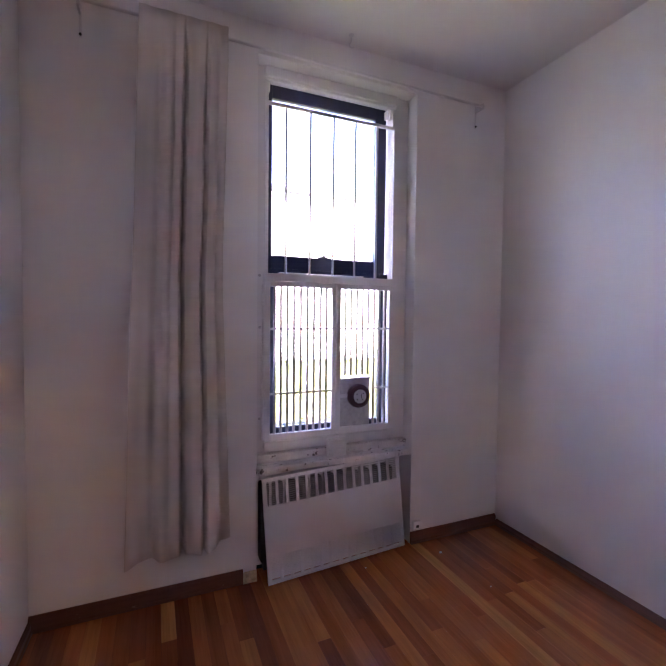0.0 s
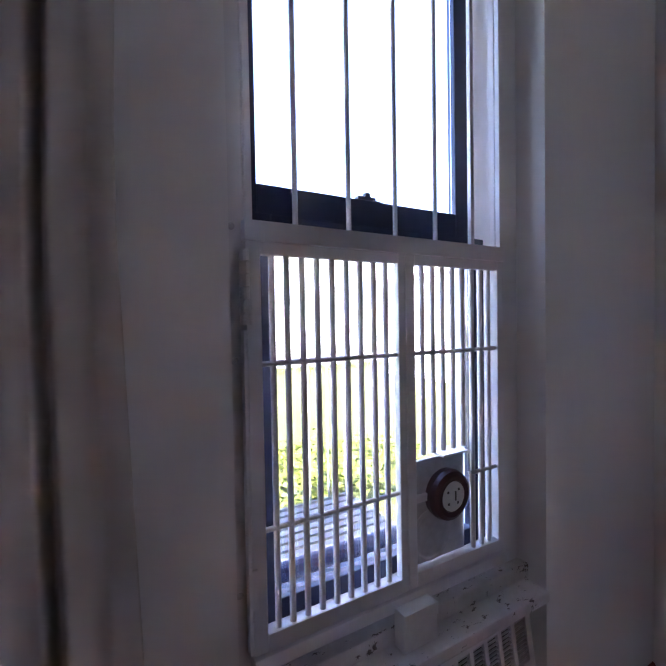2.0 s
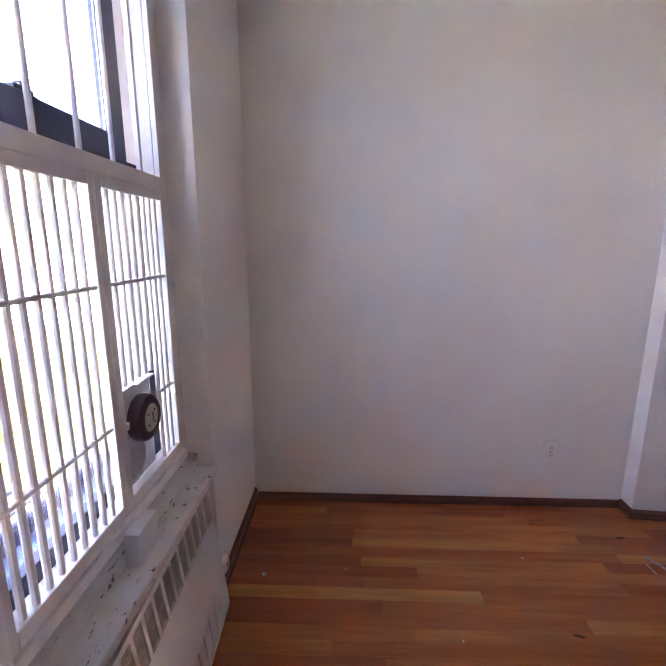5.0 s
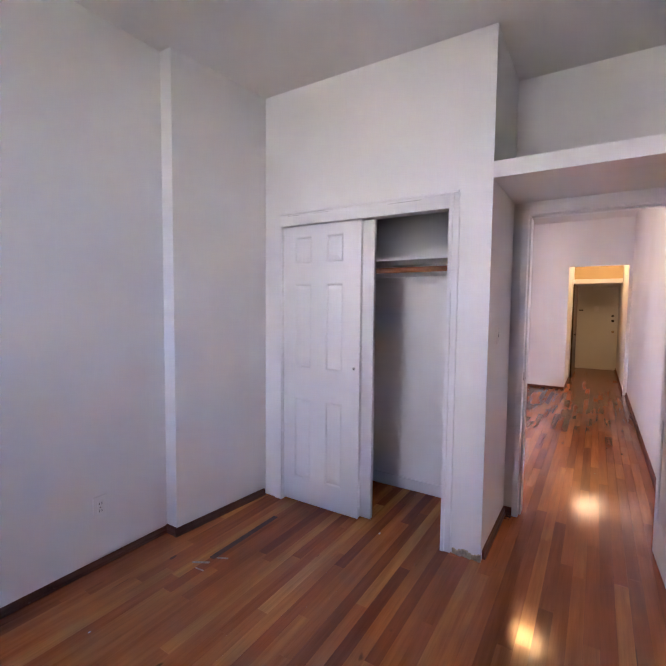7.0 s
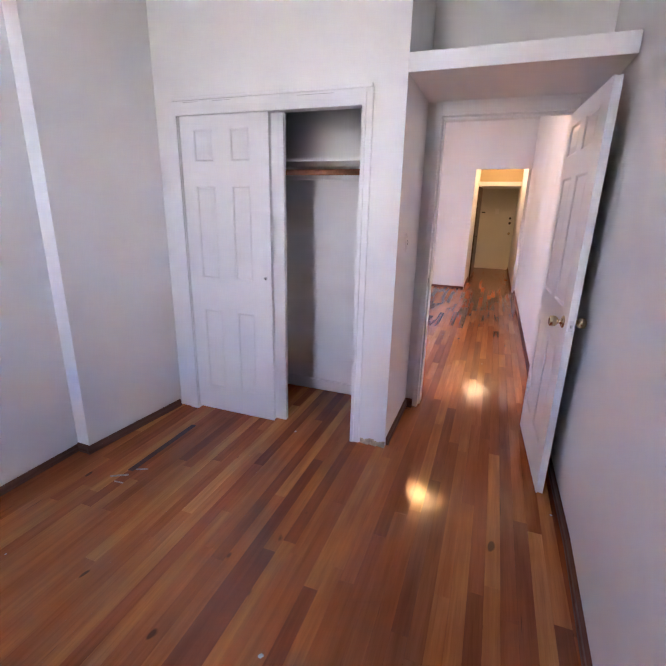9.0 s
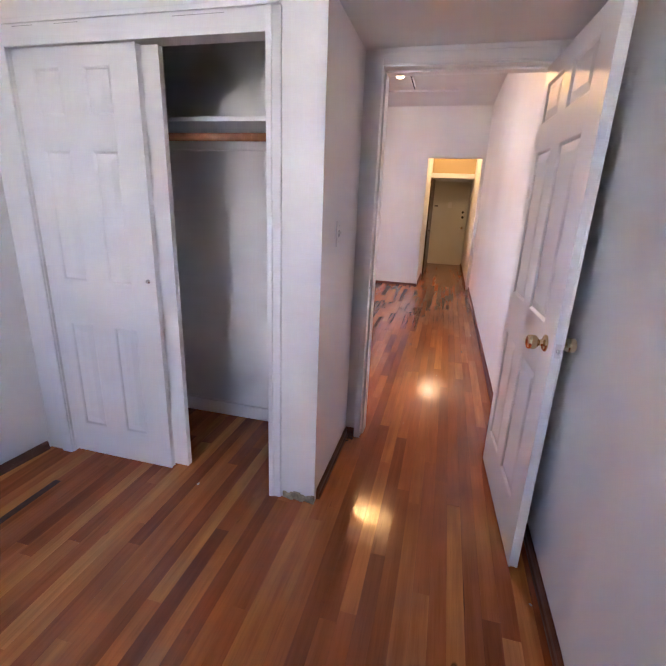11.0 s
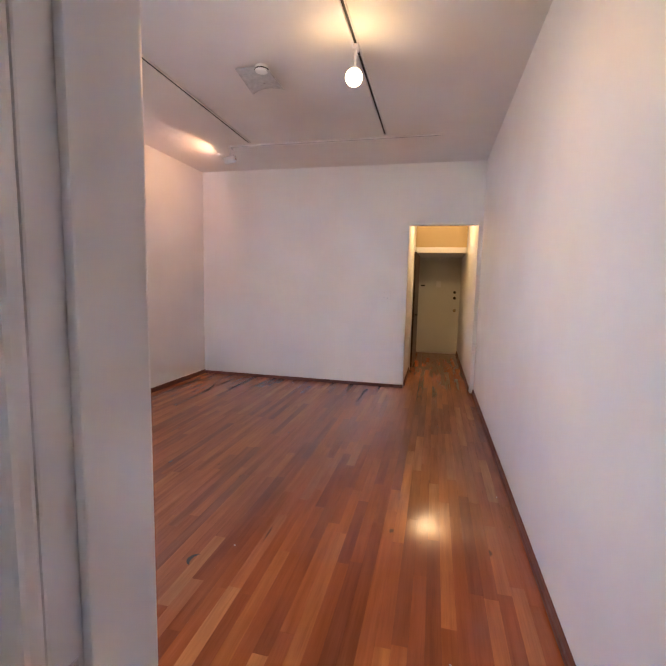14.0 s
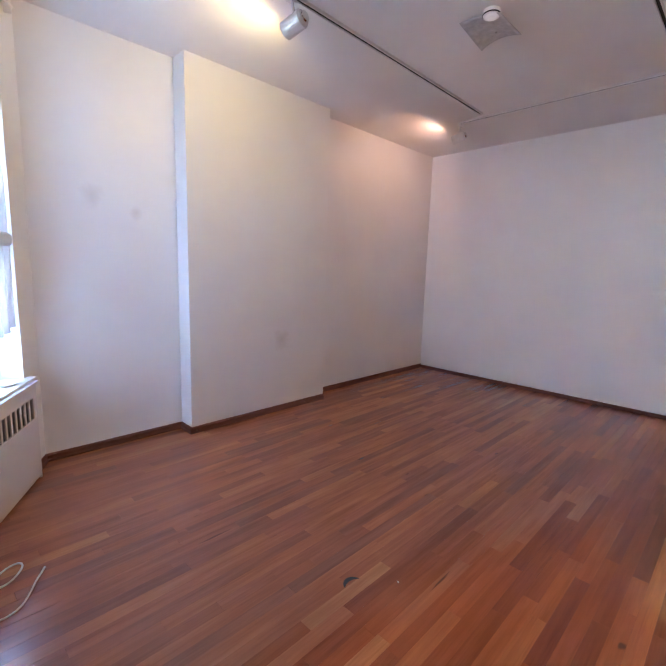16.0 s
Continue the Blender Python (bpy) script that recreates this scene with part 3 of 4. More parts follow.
part("carton", boxes((-0.640, -2.945, 0.615, -0.526, -2.905, 0.718), bevel=0.003), PAPER, block)
part("flap", boxes((-0.640, -2.906, 0.685, -0.526, -2.902, 0.718)), PAPER, block)

# radiator cover leaning under the sill
lean = math.degrees(math.atan2(0.055, 0.565))
cover = root("radiator_cover", "white sheet-metal radiator cover with slotted rows leaning under the window sill", "radiator cover", m=pose(-1.008, -2.822, 0.037, lean, 2.5, 1.2))
CW, CH = 0.866, 0.565
rows = [(0, -0.012, 0, 0.022, 0, CH), (CW - 0.022, -0.012, 0, CW, 0, CH)]
for z0, z1 in ((0, 0.02), (0.145, 0.415), (0.545, CH)):
    rows.append((0.022, -0.012, z0, CW - 0.022, 0, z1))
NS = 14
pitch = (CW - 0.044) / NS
for i in range(1, NS):
    for z0, z1 in ((0.02, 0.145), (0.415, 0.545)):
        rows.append((0.022 + i * pitch - 0.007, -0.012, z0, 0.022 + i * pitch + 0.007, 0, z1))
part("front_panel", boxes(*rows), METAL_PAINT, cover, local=True)
for z0, z1, mat, step, thick in ((0.415, 0.545, GREY, 0.0115, 0.004), (0.02, 0.145, METAL_PAINT, 0.009, 0.0066)):
    for i in range(NS):
        bm = bmesh.new()
        z = z0 + 0.006
        while z < z1 - 0.003:
            box(bm, 0.022 + i * pitch + (0.007 if i else 0), -0.010, z, 0.022 + (i + 1) * pitch - (0.007 if i < NS - 1 else 0), -0.005, z + thick)
            z += step
        part("louvre", bm, mat, cover, local=True)
part("edge_flange", boxes((0, -0.05, CH - 0.003, CW, -0.012, CH), bevel=0.001), METAL_PAINT, cover, local=True)
radiator = root("radiator", "dark old cast-iron radiator in the recess behind its cover", "radiator", (-0.58, -2.97, 0))
for i in range(11):
    x = -0.98 + i * 0.08
    part("column", boxes((x, -3.02, 0.05, x + 0.05, -2.93, 0.5), bevel=0.015), DARK_METAL, radiator)
part("pipe", boxes((-0.99, -2.99, 0.0, -0.95, -2.95, 0.06), (-0.19, -2.99, 0.0, -0.15, -2.95, 0.06), (-0.99, -2.985, 0.09, -0.13, -2.965, 0.13)), DARK_METAL, radiator)

jack = root("phone_jack", "small white surface-mounted jack above the baseboard", "phone jack", (-1.127, -2.885, 0.095))
part("housing", boxes((-1.155, -2.886, 0.09, -1.10, -2.862, 0.145), bevel=0.004), PLASTIC, jack)
part("socket", boxes((-1.137, -2.8625, 0.105, -1.118, -2.861, 0.122)), DARK_METAL, jack)

# curtain on its rod
rail = root("curtain_rod", "thin white curtain rod on wall brackets", "curtain rod", (-0.4, -2.82, 2.80))
part("rod", rod(bmesh.new(), (-1.55, -2.82, 2.803), (0.74, -2.82, 2.815), 0.0075, 12), TRIM, rail, smooth=True)
for x in (-1.535, 0.712):
    part("bracket", boxes((x - 0.006, -2.886, 2.69, x + 0.006, -2.88, 2.83), (x - 0.005, -2.882, 2.785, x + 0.005, -2.81, 2.82), bevel=0.002), METAL_PAINT, rail)
    part("screw", rod(bmesh.new(), (x, -2.88, 2.70), (x, -2.876, 2.70), 0.006, 10), DARK_METAL, rail)


def curtain_sheet():
    bm = bmesh.new()
    nu, nv = 150, 46
    rows = []
    for j in range(nv + 1):
        v = j / nv
        row = []
        for i in range(nu + 1):
            u = i / nu
            z0 = 0.262 + 0.06 * max(0, (0.14 - u) / 0.14) + 0.012 * math.sin(u * 17)
            z = 2.86 + (z0 - 2.86) * v
            wide = 0.40 + 0.085 * max(0, v - 0.45) / 0.55
            sway = 0.02 * math.sin(2.2 * v + 0.6)
            fold = 0.0
            for c, w, dp in ((0.25, 0.055, 0.05), (0.40, 0.025, 0.03 * (1 - v)), (0.52 + 0.02 * (v - 0.5), 0.019, 0.078), (0.76 - 0.02 * v, 0.019, 0.072), (0.9, 0.03, 0.018)):
                fold += dp * math.exp(-(((1 - u) - c - sway * c) / w) ** 2) * min(1, 0.2 + v * 4)
            lobe = 0.010 * math.sin((1 - u) * 25 + 0.6 + 0.5 * v)
            x = 0.27 + 0.037 * min(1, 2 * v) + (u - 0.5) * wide
            y = -2.785 + lobe - fold
            if v < 0.055:
                y = -2.812 + (y + 2.812) * (0.25 + v * 8)
            row.append(bm.verts.new((x, max(y, -2.868), z)))
        rows.append(row)
    for a, b in zip(rows, rows[1:]):
        for i in range(nu):
            bm.faces.new((a[i], a[i + 1], b[i + 1], b[i]))
    return bm


curtain = root("curtain", "off-white cotton curtain drawn to one side in long folds", "curtain", (0.27, -2.82, 0.26))
cloth = part("cloth", curtain_sheet(), CLOTH, curtain, smooth=True)
sol = cloth.modifiers.new("thickness", "SOLIDIFY")
sol.thickness = 0.003
hook = root("ceiling_hook", "small white ceiling hook near the window", "hook", (-0.587, -2.79, HB))
bm = bmesh.new()
lathe(bm, pose(-0.587, -2.79, HB, 180, 0, 0), [(0.014, 0), (0.014, 0.004), (0.005, 0.006), (0.004, 0.02)], 14)
part("base", bm, METAL_PAINT, hook)
tube("hook", [(-0.587, -2.79, HB - 0.015), (-0.587, -2.79, HB - 0.04), (-0.572, -2.79, HB - 0.055), (-0.587, -2.79, HB - 0.075), (-0.603, -2.79, HB - 0.062)], 0.003, METAL_PAINT, hook)


# ---- wall plates ----
def wall_plate(name, label, category, m, w, h, kind):
    """A cover plate in its own frame: x to the side, y out of the wall, z up."""
    p = root(name, label, category, m=m)
    part("plate", boxes((-w / 2, 0, -h / 2, w / 2, 0.006, h / 2), bevel=0.002), PLASTIC if kind == "outlet" else WALL, p, local=True)
    if kind == "outlet":
        for z in (-0.021, 0.021):
            part("socket", boxes((-0.016, 0.006, z - 0.013, 0.016, 0.009, z + 0.013), bevel=0.002), PLASTIC, p, local=True)
            part("slot", boxes((-0.009, 0.009, z - 0.006, -0.006, 0.0095, z + 0.006), (0.005, 0.009, z - 0.006, 0.008, 0.0095, z + 0.006)), DARK_METAL, p, local=True)
        part("screw", rod(bmesh.new(), (0, 0.006, 0), (0, 0.0075, 0), 0.003, 10), CHROME, p, local=True)
    else:
        n = max(1, round(w / 0.055))
        for i in range(n):
            x = (i - (n - 1) / 2) * 0.046
            part("slot", boxes((x - 0.006, 0.006, -0.014, x + 0.006, 0.0065, 0.014)), BLACK if kind == "worn" else PLASTIC, p, local=True)
            part("toggle", boxes((x - 0.004, 0.006, -0.002, x + 0.004, 0.017, 0.009), bevel=0.001), PLASTIC, p, local=True)
            for z in (-0.036, 0.036):
                part("screw", rod(bmesh.new(), (x, 0.006, z), (x, 0.0078, z), 0.003, 8), CHROME, p, local=True)
    return p


wall_plate("wall_outlet", "white duplex wall outlet low on the bare wall", "outlet", pose(-1.792, -1.2, 0.337, 0, 0, -90), 0.076, 0.125, "outlet")
wall_plate("light_switch", "white single light switch beside the bedroom door", "light switch", pose(0.0, 0.265, 1.303, 0, 0, -90), 0.072, 0.118, "worn")
wall_plate("light_switch", "white three-gang light switch plate on the living-room wall", "light switch", pose(-0.243, 6.222, 1.274, 0, 0, 180), 0.165, 0.117, "clean")


# ---- panelled doors ----
def cove(bm, x0, z0, x1, z1, y0, inset, y1):
    """The sloping edge round a sunk panel, from the face y0 down to y1."""
    rings = [[bm.verts.new((x, y, z)) for x, z in ((x0 + k, z0 + k), (x1 - k, z0 + k), (x1 - k, z1 - k), (x0 + k, z1 - k))]
             for k, y in ((0, y0), (inset * 0.45, y0 + (y1 - y0) * 0.3), (inset, y1))]
    for a, b in zip(rings, rings[1:]):
        for i in range(4):
            bm.faces.new((a[i], a[(i + 1) % 4], b[(i + 1) % 4], b[i]))


def panel_door(name, label, w, h, m, depth, t, cols, levels):
    """A six-panel door in its own frame: x from the hinge, y through it from 0 to t, z up."""
    d = root(name, label, "door", m=m)
    part("core", boxes((0.002, depth, 0.002, w - 0.002, t - depth, h - 0.002)), DOOR, d, local=True)
    (a0, a1), (b0, b1) = cols
    edges = [0, *(z for lv in levels for z in lv), h]
    bars = list(zip(edges[::2], edges[1::2]))
    for y0, y1 in ((0, depth), (t - depth, t)):
        for x0, x1 in ((0, a0), (b1, w)):
            part("stile", boxes((x0, y0, 0, x1, y1, h), bevel=0.001), DOOR, d, local=True)
        for z0, z1 in bars:
            part("rail", boxes((a0, y0, z0, b1, y1, z1)), DOOR, d, local=True)
        for z0, z1 in levels:
            part("mullion", boxes((a1, y0, z0, b0, y1, z1)), DOOR, d, local=True)
            for x0, x1 in cols:
                bm = bmesh.new()
                face, floor_y = (0, depth) if y0 == 0 else (t, t - depth)
                cove(bm, x0, z0, x1, z1, face, 0.012, floor_y)
                frustum(bm, x0 + 0.016, z0 + 0.016, x1 - 0.016, z1 - 0.016, floor_y, 0.03, floor_y + (face - floor_y) * 0.7)
                part("panel", bm, DOOR, d, local=True)
    return d


def knob_set(door, x, z, t):
    for side, y in ((-1, 0.0), (1, t)):
        bm = bmesh.new()
        lathe(bm, pose(x, y, z, 90 if side < 0 else -90, 0, 0), [(0.032, 0), (0.032, 0.004), (0.024, 0.01), (0.013, 0.013), (0.012, 0.026), (0.02, 0.03), (0.0265, 0.038), (0.0275, 0.052), (0.026, 0.062), (0.019, 0.066), (0.001, 0.064)], 28)
        part("door_knob", bm, BRASS, door, "polished brass knob", local=True, smooth=True)


# closet with sliding doors
CLOSET_PANELS = (((0.10, 0.245), (0.37, 0.505)), ((0.18, 0.775), (1.0, 1.605), (1.75, 1.94)))
closet_back = panel_door("closet_door", "white six-panel sliding closet door behind the front one", 0.64, 2.02, pose(-1.385, 0.058, 0.015), 0.0055, 0.032, *CLOSET_PANELS)
closet_front = panel_door("closet_door", "white six-panel sliding closet door with a small finger pull", 0.64, 2.02, pose(-1.46, 0.014, 0.015), 0.0055, 0.032, *CLOSET_PANELS)
for d in (closet_back, closet_front):
    tagged(d, group="sliding closet doors")
bm = bmesh.new()
lathe(bm, pose(0.598, 0, 1.03, 90, 0, 0), [(0.011, 0), (0.011, 0.003), (0.008, 0.008), (0.001, 0.009)], 16)
part("finger_pull", bm, CHROME, closet_front, "small chrome pull", local=True)
casing = root("closet_casing", "white painted casing round the closet opening", "trim", (-0.84, 0, 0), kind="structure")
part("header", boxes((-1.475, -0.016, 2.032, -0.225, 0.0, 2.115), bevel=0.003), TRIM, casing)
part("header_cap", boxes((-1.485, -0.022, 2.115, -0.18, 0.0, 2.135), bevel=0.003), TRIM, casing)
part("side_left", boxes((-1.525, -0.014, 0, -1.462, 0.0, 2.115), bevel=0.003), TRIM, casing)
part("side_right", boxes((-0.235, -0.020, 0, -0.212, 0.0, 2.115), (-0.212, -0.014, 0, -0.175, 0.0, 2.115), bevel=0.003), TRIM, casing)
part("jamb_right", boxes((-0.235, 0.0, 0, -0.225, 0.1, 2.09)), TRIM, casing)
part("track", boxes((-1.46, 0.008, 2.04, -0.235, 0.098, 2.09)), TRIM, casing)
cracks = bmesh.new()
for x0, x1, z in ((-1.40, -1.29, 2.1165), (-1.18, -1.06, 2.116), (-0.62, -0.40, 2.112)):
    box(cracks, x0, -0.0165, z - 0.013, x1, -0.0155, z - 0.0105)
part("paint_crack", cracks, GREY, casing)
cshelf = root("closet_shelf", "white closet shelf on cleats", "shelf", (-0.9, 0.45, 1.79))
part("board", boxes((-1.69, 0.30, 1.788, -0.1, 0.69, 1.808), bevel=0.002), TRIM, cshelf)
part("cleat", boxes((-1.69, 0.672, 1.70, -0.1, 0.69, 1.788)), TRIM, cshelf)
part("cleat", boxes((-0.118, 0.30, 1.65, -0.1, 0.672, 1.788)), TRIM, cshelf)
crod = root("closet_rod", "brown wooden hanging rod in the closet", "rod", (-0.9, 0.33, 1.72))
part("pole", rod(bmesh.new(), (-1.69, 0.33, 1.723), (-0.1, 0.33, 1.723), 0.019, 20), ROD_WOOD, crod, smooth=True)

# bedroom doorway
dcase = root("door_casing", "white painted moulded casing round the bedroom doorway", "trim", (0.5, 0.69, 0), kind="structure")
for name, rows in (("side_casing", [(0.056, 0.668, 0, 0.096, 0.69, 2.172)]), ("side_casing", [(0.89, 0.672, 0, 0.95, 0.69, 2.172)]),
                   ("head_casing", [(0.096, 0.672, 2.09, 0.89, 0.69, 2.172), (0.096, 0.666, 2.148, 0.95, 0.672, 2.172), (0.096, 0.668, 2.098, 0.89, 0.672, 2.108)]),
                   ("side_casing", [(0.036, 0.83, 0, 0.096, 0.848, 2.172)]), ("side_casing", [(0.89, 0.83, 0, 0.95, 0.848, 2.172)]),
                   ("head_casing", [(0.096, 0.83, 2.09, 0.89, 0.848, 2.172)]),
                   ("jamb", [(0.08, 0.69, 0, 0.096, 0.83, 2.09)]), ("jamb", [(0.89, 0.69, 0, 0.905, 0.83, 2.09)]), ("jamb", [(0.08, 0.69, 2.09, 0.905, 0.83, 2.10)]),
                   ("door_stop", [(0.096, 0.728, 0, 0.108, 0.829, 2.078)]), ("door_stop", [(0.878, 0.73, 0, 0.89, 0.765, 2.078)]), ("door_stop", [(0.108, 0.73, 2.078, 0.89, 0.765, 2.09)])):
    part(name, boxes(*rows, bevel=0.006 if name == "side_casing" else 0.003), TRIM, dcase)
part("strike_plate", boxes((0.0955, 0.692, 0.965, 0.0972, 0.722, 1.025), bevel=0.0005), METAL_PAINT, dcase, "painted-over strike plate")
part("strike_hole", boxes((0.0968, 0.704, 0.985, 0.0978, 0.717, 1.02), (0.0968, 0.694, 0.972, 0.0978, 0.712, 0.982)), BLACK, dcase, "dark worn latch hole")
part("latch_notch", boxes((0.1078, 0.731, 0.972, 0.1084, 0.735, 0.985)), BLACK, dcase)

hx, hy, tx, ty = 0.852, 0.669, 0.897, -0.146
ang = math.degrees(math.atan2(ty - hy, tx - hx))
bed_door = panel_door("bedroom_door", "white six-panel door standing open with brass knobs", 0.814, 2.05, pose(hx, hy, 0.012, 0, 0, ang), 0.009, 0.036, ((0.069, 0.304), (0.414, 0.664)), ((0.218, 0.818), (1.023, 1.685), (1.803, 1.972)))
knob_set(bed_door, 0.726, 0.962, 0.036)
part("latch_plate", boxes((0.8135, 0.008, 0.935, 0.8147, 0.028, 0.988)), METAL_PAINT, bed_door, "painted-over latch plate", local=True)
part("latch_bolt", boxes((0.8155, 0.012, 0.953, 0.823, 0.024, 0.969), bevel=0.002), CHROME, bed_door, local=True)
for z in (0.25, 1.02, 1.8):
    part("hinge", rod(bmesh.new(), (-0.004, 0.04, z), (-0.004, 0.04, z + 0.09), 0.006, 10), TRIM, bed_door, local=True)


# ---- living room ----
def track(name, p0, p1):
    """A lighting track under the ceiling between two points."""
    p0, p1 = Vector(p0), Vector(p1)
    d = p1 - p0
    t = root("lighting_track", "slim lighting track fixed to the ceiling", "track light", m=pose(*p0, 0, 0, math.degrees(math.atan2(d.y, d.x))), group="ceiling tracks")
    n = d.length
    part("channel", boxes((0, -0.018, -0.018, n, -0.011, 0), (0, 0.011, -0.018, n, 0.018, 0), (0, -0.011, -0.005, n, 0.011, 0)), METAL_PAINT, t, local=True)
    part("slot", boxes((0.01, -0.007, -0.014, n - 0.01, 0.007, -0.0055)), BLACK, t, local=True)
    part("end_cap", boxes((n, -0.019, -0.019, n + 0.012, 0.019, 0), bevel=0.002), METAL_PAINT, t, local=True)
    return t


track("track", (-1.68, 1.2, HL), (-1.72, 5.06, HL))
track("track", (-0.16, 1.6, HL), (-0.165, 5.07, HL))
track("track", (-2.02, 5.18, HL), (0.42, 5.18, HL))


def track_spot(at, aim, top, scale, glow_mat, globe=False):
    """A cylindrical track head whose body centre is at, facing aim, on a stem from the track at top."""
    at, aim, top = Vector(at), Vector(aim), Vector(top)
    s = root("track_spotlight", "white cylindrical track spotlight, switched on", "spotlight", at, group="track spotlights")
    d = (aim - at).normalized()
    m = Matrix.Translation(at) @ d.to_track_quat("Z", "Y").to_matrix().to_4x4()
    r, h = 0.042 * scale, 0.115 * scale
    bm = bmesh.new()
    lathe(bm, m, [(r * 0.55, -h / 2 - 0.012), (r * 0.8, -h / 2 - 0.006), (r, -h / 2 + 0.008), (r, h / 2), (r * 0.93, h / 2), (r * 0.9, h / 2 - 0.03), (0.002, h / 2 - 0.032)], 28)
    part("housing", bm, METAL_PAINT, s, smooth=False)
    bm = bmesh.new()
    lathe(bm, m, [(r * 0.5, -h / 2 - 0.024), (r * 0.62, -h / 2 - 0.02), (r * 0.62, -h / 2 - 0.008), (r * 0.4, -h / 2 - 0.006)], 20)
    part("rear_cap", bm, CHROME, s, "shiny metal rear cap")
    bm = bmesh.new()
    lathe(bm, m, [(r * 0.5, h / 2 - 0.03), (r * 0.8, h / 2 - 0.014), (r * 0.78, h / 2 - 0.004), (r * 0.4, h / 2 + 0.004), (0.001, h / 2 + 0.006)], 24)
    # swollen bulb shape that stands in for the lamp's glare
    if globe:
        bm.clear()
        lathe(bm, m, [(r * 0.5, h / 2 - 0.03), (r * 0.7, h / 2 - 0.01), (r * 1.05, h / 2 + 0.012), (r * 1.22, h / 2 + 0.045), (r * 1.1, h / 2 + 0.078), (r * 0.7, h / 2 + 0.1), (0.001, h / 2 + 0.108)], 28)
    part("bulb", bm, glow_mat, s, "glowing bulb face", smooth=True)
    bm = bmesh.new()
    rod(bm, top, at + Vector((0, 0, r * 0.9)), 0.008, 10)
    part("stem", bm, METAL_PAINT, s)
    part("adapter", boxes((top.x - 0.016, top.y - 0.03, top.z - 0.03, top.x + 0.016, top.y + 0.03, top.z), bevel=0.003), METAL_PAINT, s)
    return s


track_spot(SPOT_A, AIM_A, (-1.694, 2.60, HL - 0.018), 1.2, BULB)
track_spot(SPOT_B, AIM_B, (-0.162, 3.36, HL - 0.018), 1.05, BULB, True)
track_spot(SPOT_C, AIM_C, (-2.0, 5.18, HL - 0.018), 1.1, BULB)

det = root("smoke_detector", "white smoke detector on a bent cover plate hanging from the ceiling", "smoke detector", (-0.93, 3.72, HL))
bm = bmesh.new()
nu = 10
grid = []
for i in range(nu + 1):
    row = []
    for j in range(nu + 1):
        u, v = i / nu, j / nu
        drop = 0.012 + 0.05 * (u - 0.15) ** 2 + 0.05 * (1 - u) ** 3 * v
        row.append(bm.verts.new((-1.11 + 0.27 * u, 3.50 + 0.32 * v, HL - drop)))
    grid.append(row)
for a, b in zip(grid, grid[1:]):
    for i in range(nu):
        bm.faces.new((a[i], a[i + 1], b[i + 1], b[i]))
pl = part("cover_plate", bm, GREY, det, "painted sheet cover plate, bent at a corner", smooth=True)
pl.modifiers.new("thickness", "SOLIDIFY").thickness = 0.003
bm = bmesh.new()
lathe(bm, pose(-0.905, 3.52, HL - 0.004, 180, 0, 0), [(0.05, 0), (0.052, 0.02), (0.047, 0.036), (0.03, 0.042), (0.001, 0.043)], 28)
part("detector", bm, PLASTIC, det)
part("vent_ring", lathe(bmesh.new(), pose(-0.905, 3.52, HL - 0.026, 180, 0, 0), [(0.0525, 0), (0.0525, 0.007)], 28), DARK_METAL, det)
part("screw", rod(bmesh.new(), (-0.97, 3.73, HL - 0.02), (-0.97, 3.73, HL - 0.034), 0.007, 12), CHROME, det)

# slanted window, radiator cover and curtain in the wall's own frame
lw = root("window_2", "window with white painted frame in the slanted wall", "window", m=SLANT, kind="structure")
part("window_frame", boxes((0.24, -0.22, 0.6, 0.30, -0.12, 2.75), (1.06, -0.22, 0.6, 1.12, -0.12, 2.75), (0.30, -0.22, 2.69, 1.06, -0.12, 2.75), (0.30, -0.22, 0.6, 1.06, -0.12, 0.66), (0.30, -0.2, 1.66, 1.06, -0.14, 1.70), bevel=0.003), OLD_TRIM, lw, local=True)
pane = part("pane", boxes((0.30, -0.172, 0.66, 1.06, -0.168, 2.69)), GLASS, lw, local=True)
pane.visible_shadow = False
part("window_sill", boxes((0.17, -0.12, 0.645, 1.18, 0.05, 0.672), bevel=0.006), OLD_TRIM, lw, local=True)
area_lamp(SLANT @ pose(0.68, -0.10, 1.7, 90, 0, 180), 0.74, 1.95, 1.3, (0.46, 0.66, 1.0))

lc = root("radiator_cover", "cream white radiator cover with a slotted grille under the living-room window", "radiator cover", m=SLANT)
part("front", boxes((0.25, 0.045, 0.02, 1.2, 0.06, 0.42), (0.25, 0.045, 0.555, 1.2, 0.06, 0.64), (0.25, 0.045, 0.42, 0.29, 0.06, 0.555)), METAL_PAINT, lc, local=True)
part("side", boxes((0.235, 0.0, 0.0, 0.25, 0.06, 0.64)), METAL_PAINT, lc, local=True)
for i in range(15):
    x = 0.29 + i * 0.06
    part("bar", boxes((x + 0.04, 0.047, 0.42, x + 0.06, 0.058, 0.555)), METAL_PAINT, lc, local=True)
    bm = bmesh.new()
    for k in range(10):
        box(bm, x, 0.046, 0.424 + k * 0.013, x + 0.04, 0.054, 0.429 + k * 0.013)
    part("louvre", bm, DARK_METAL, lc, local=True)
part("backing", boxes((0.25, 0.004, 0.40, 1.2, 0.02, 0.58)), BLACK, lc, local=True)
part("top", boxes((0.225, 0.051, 0.64, 1.2, 0.075, 0.655), bevel=0.003), METAL_PAINT, lc, local=True)
dish = root("saucer", "small white saucer on the radiator cover", "dish", m=SLANT @ pose(0.40, -0.03, 0.6722))
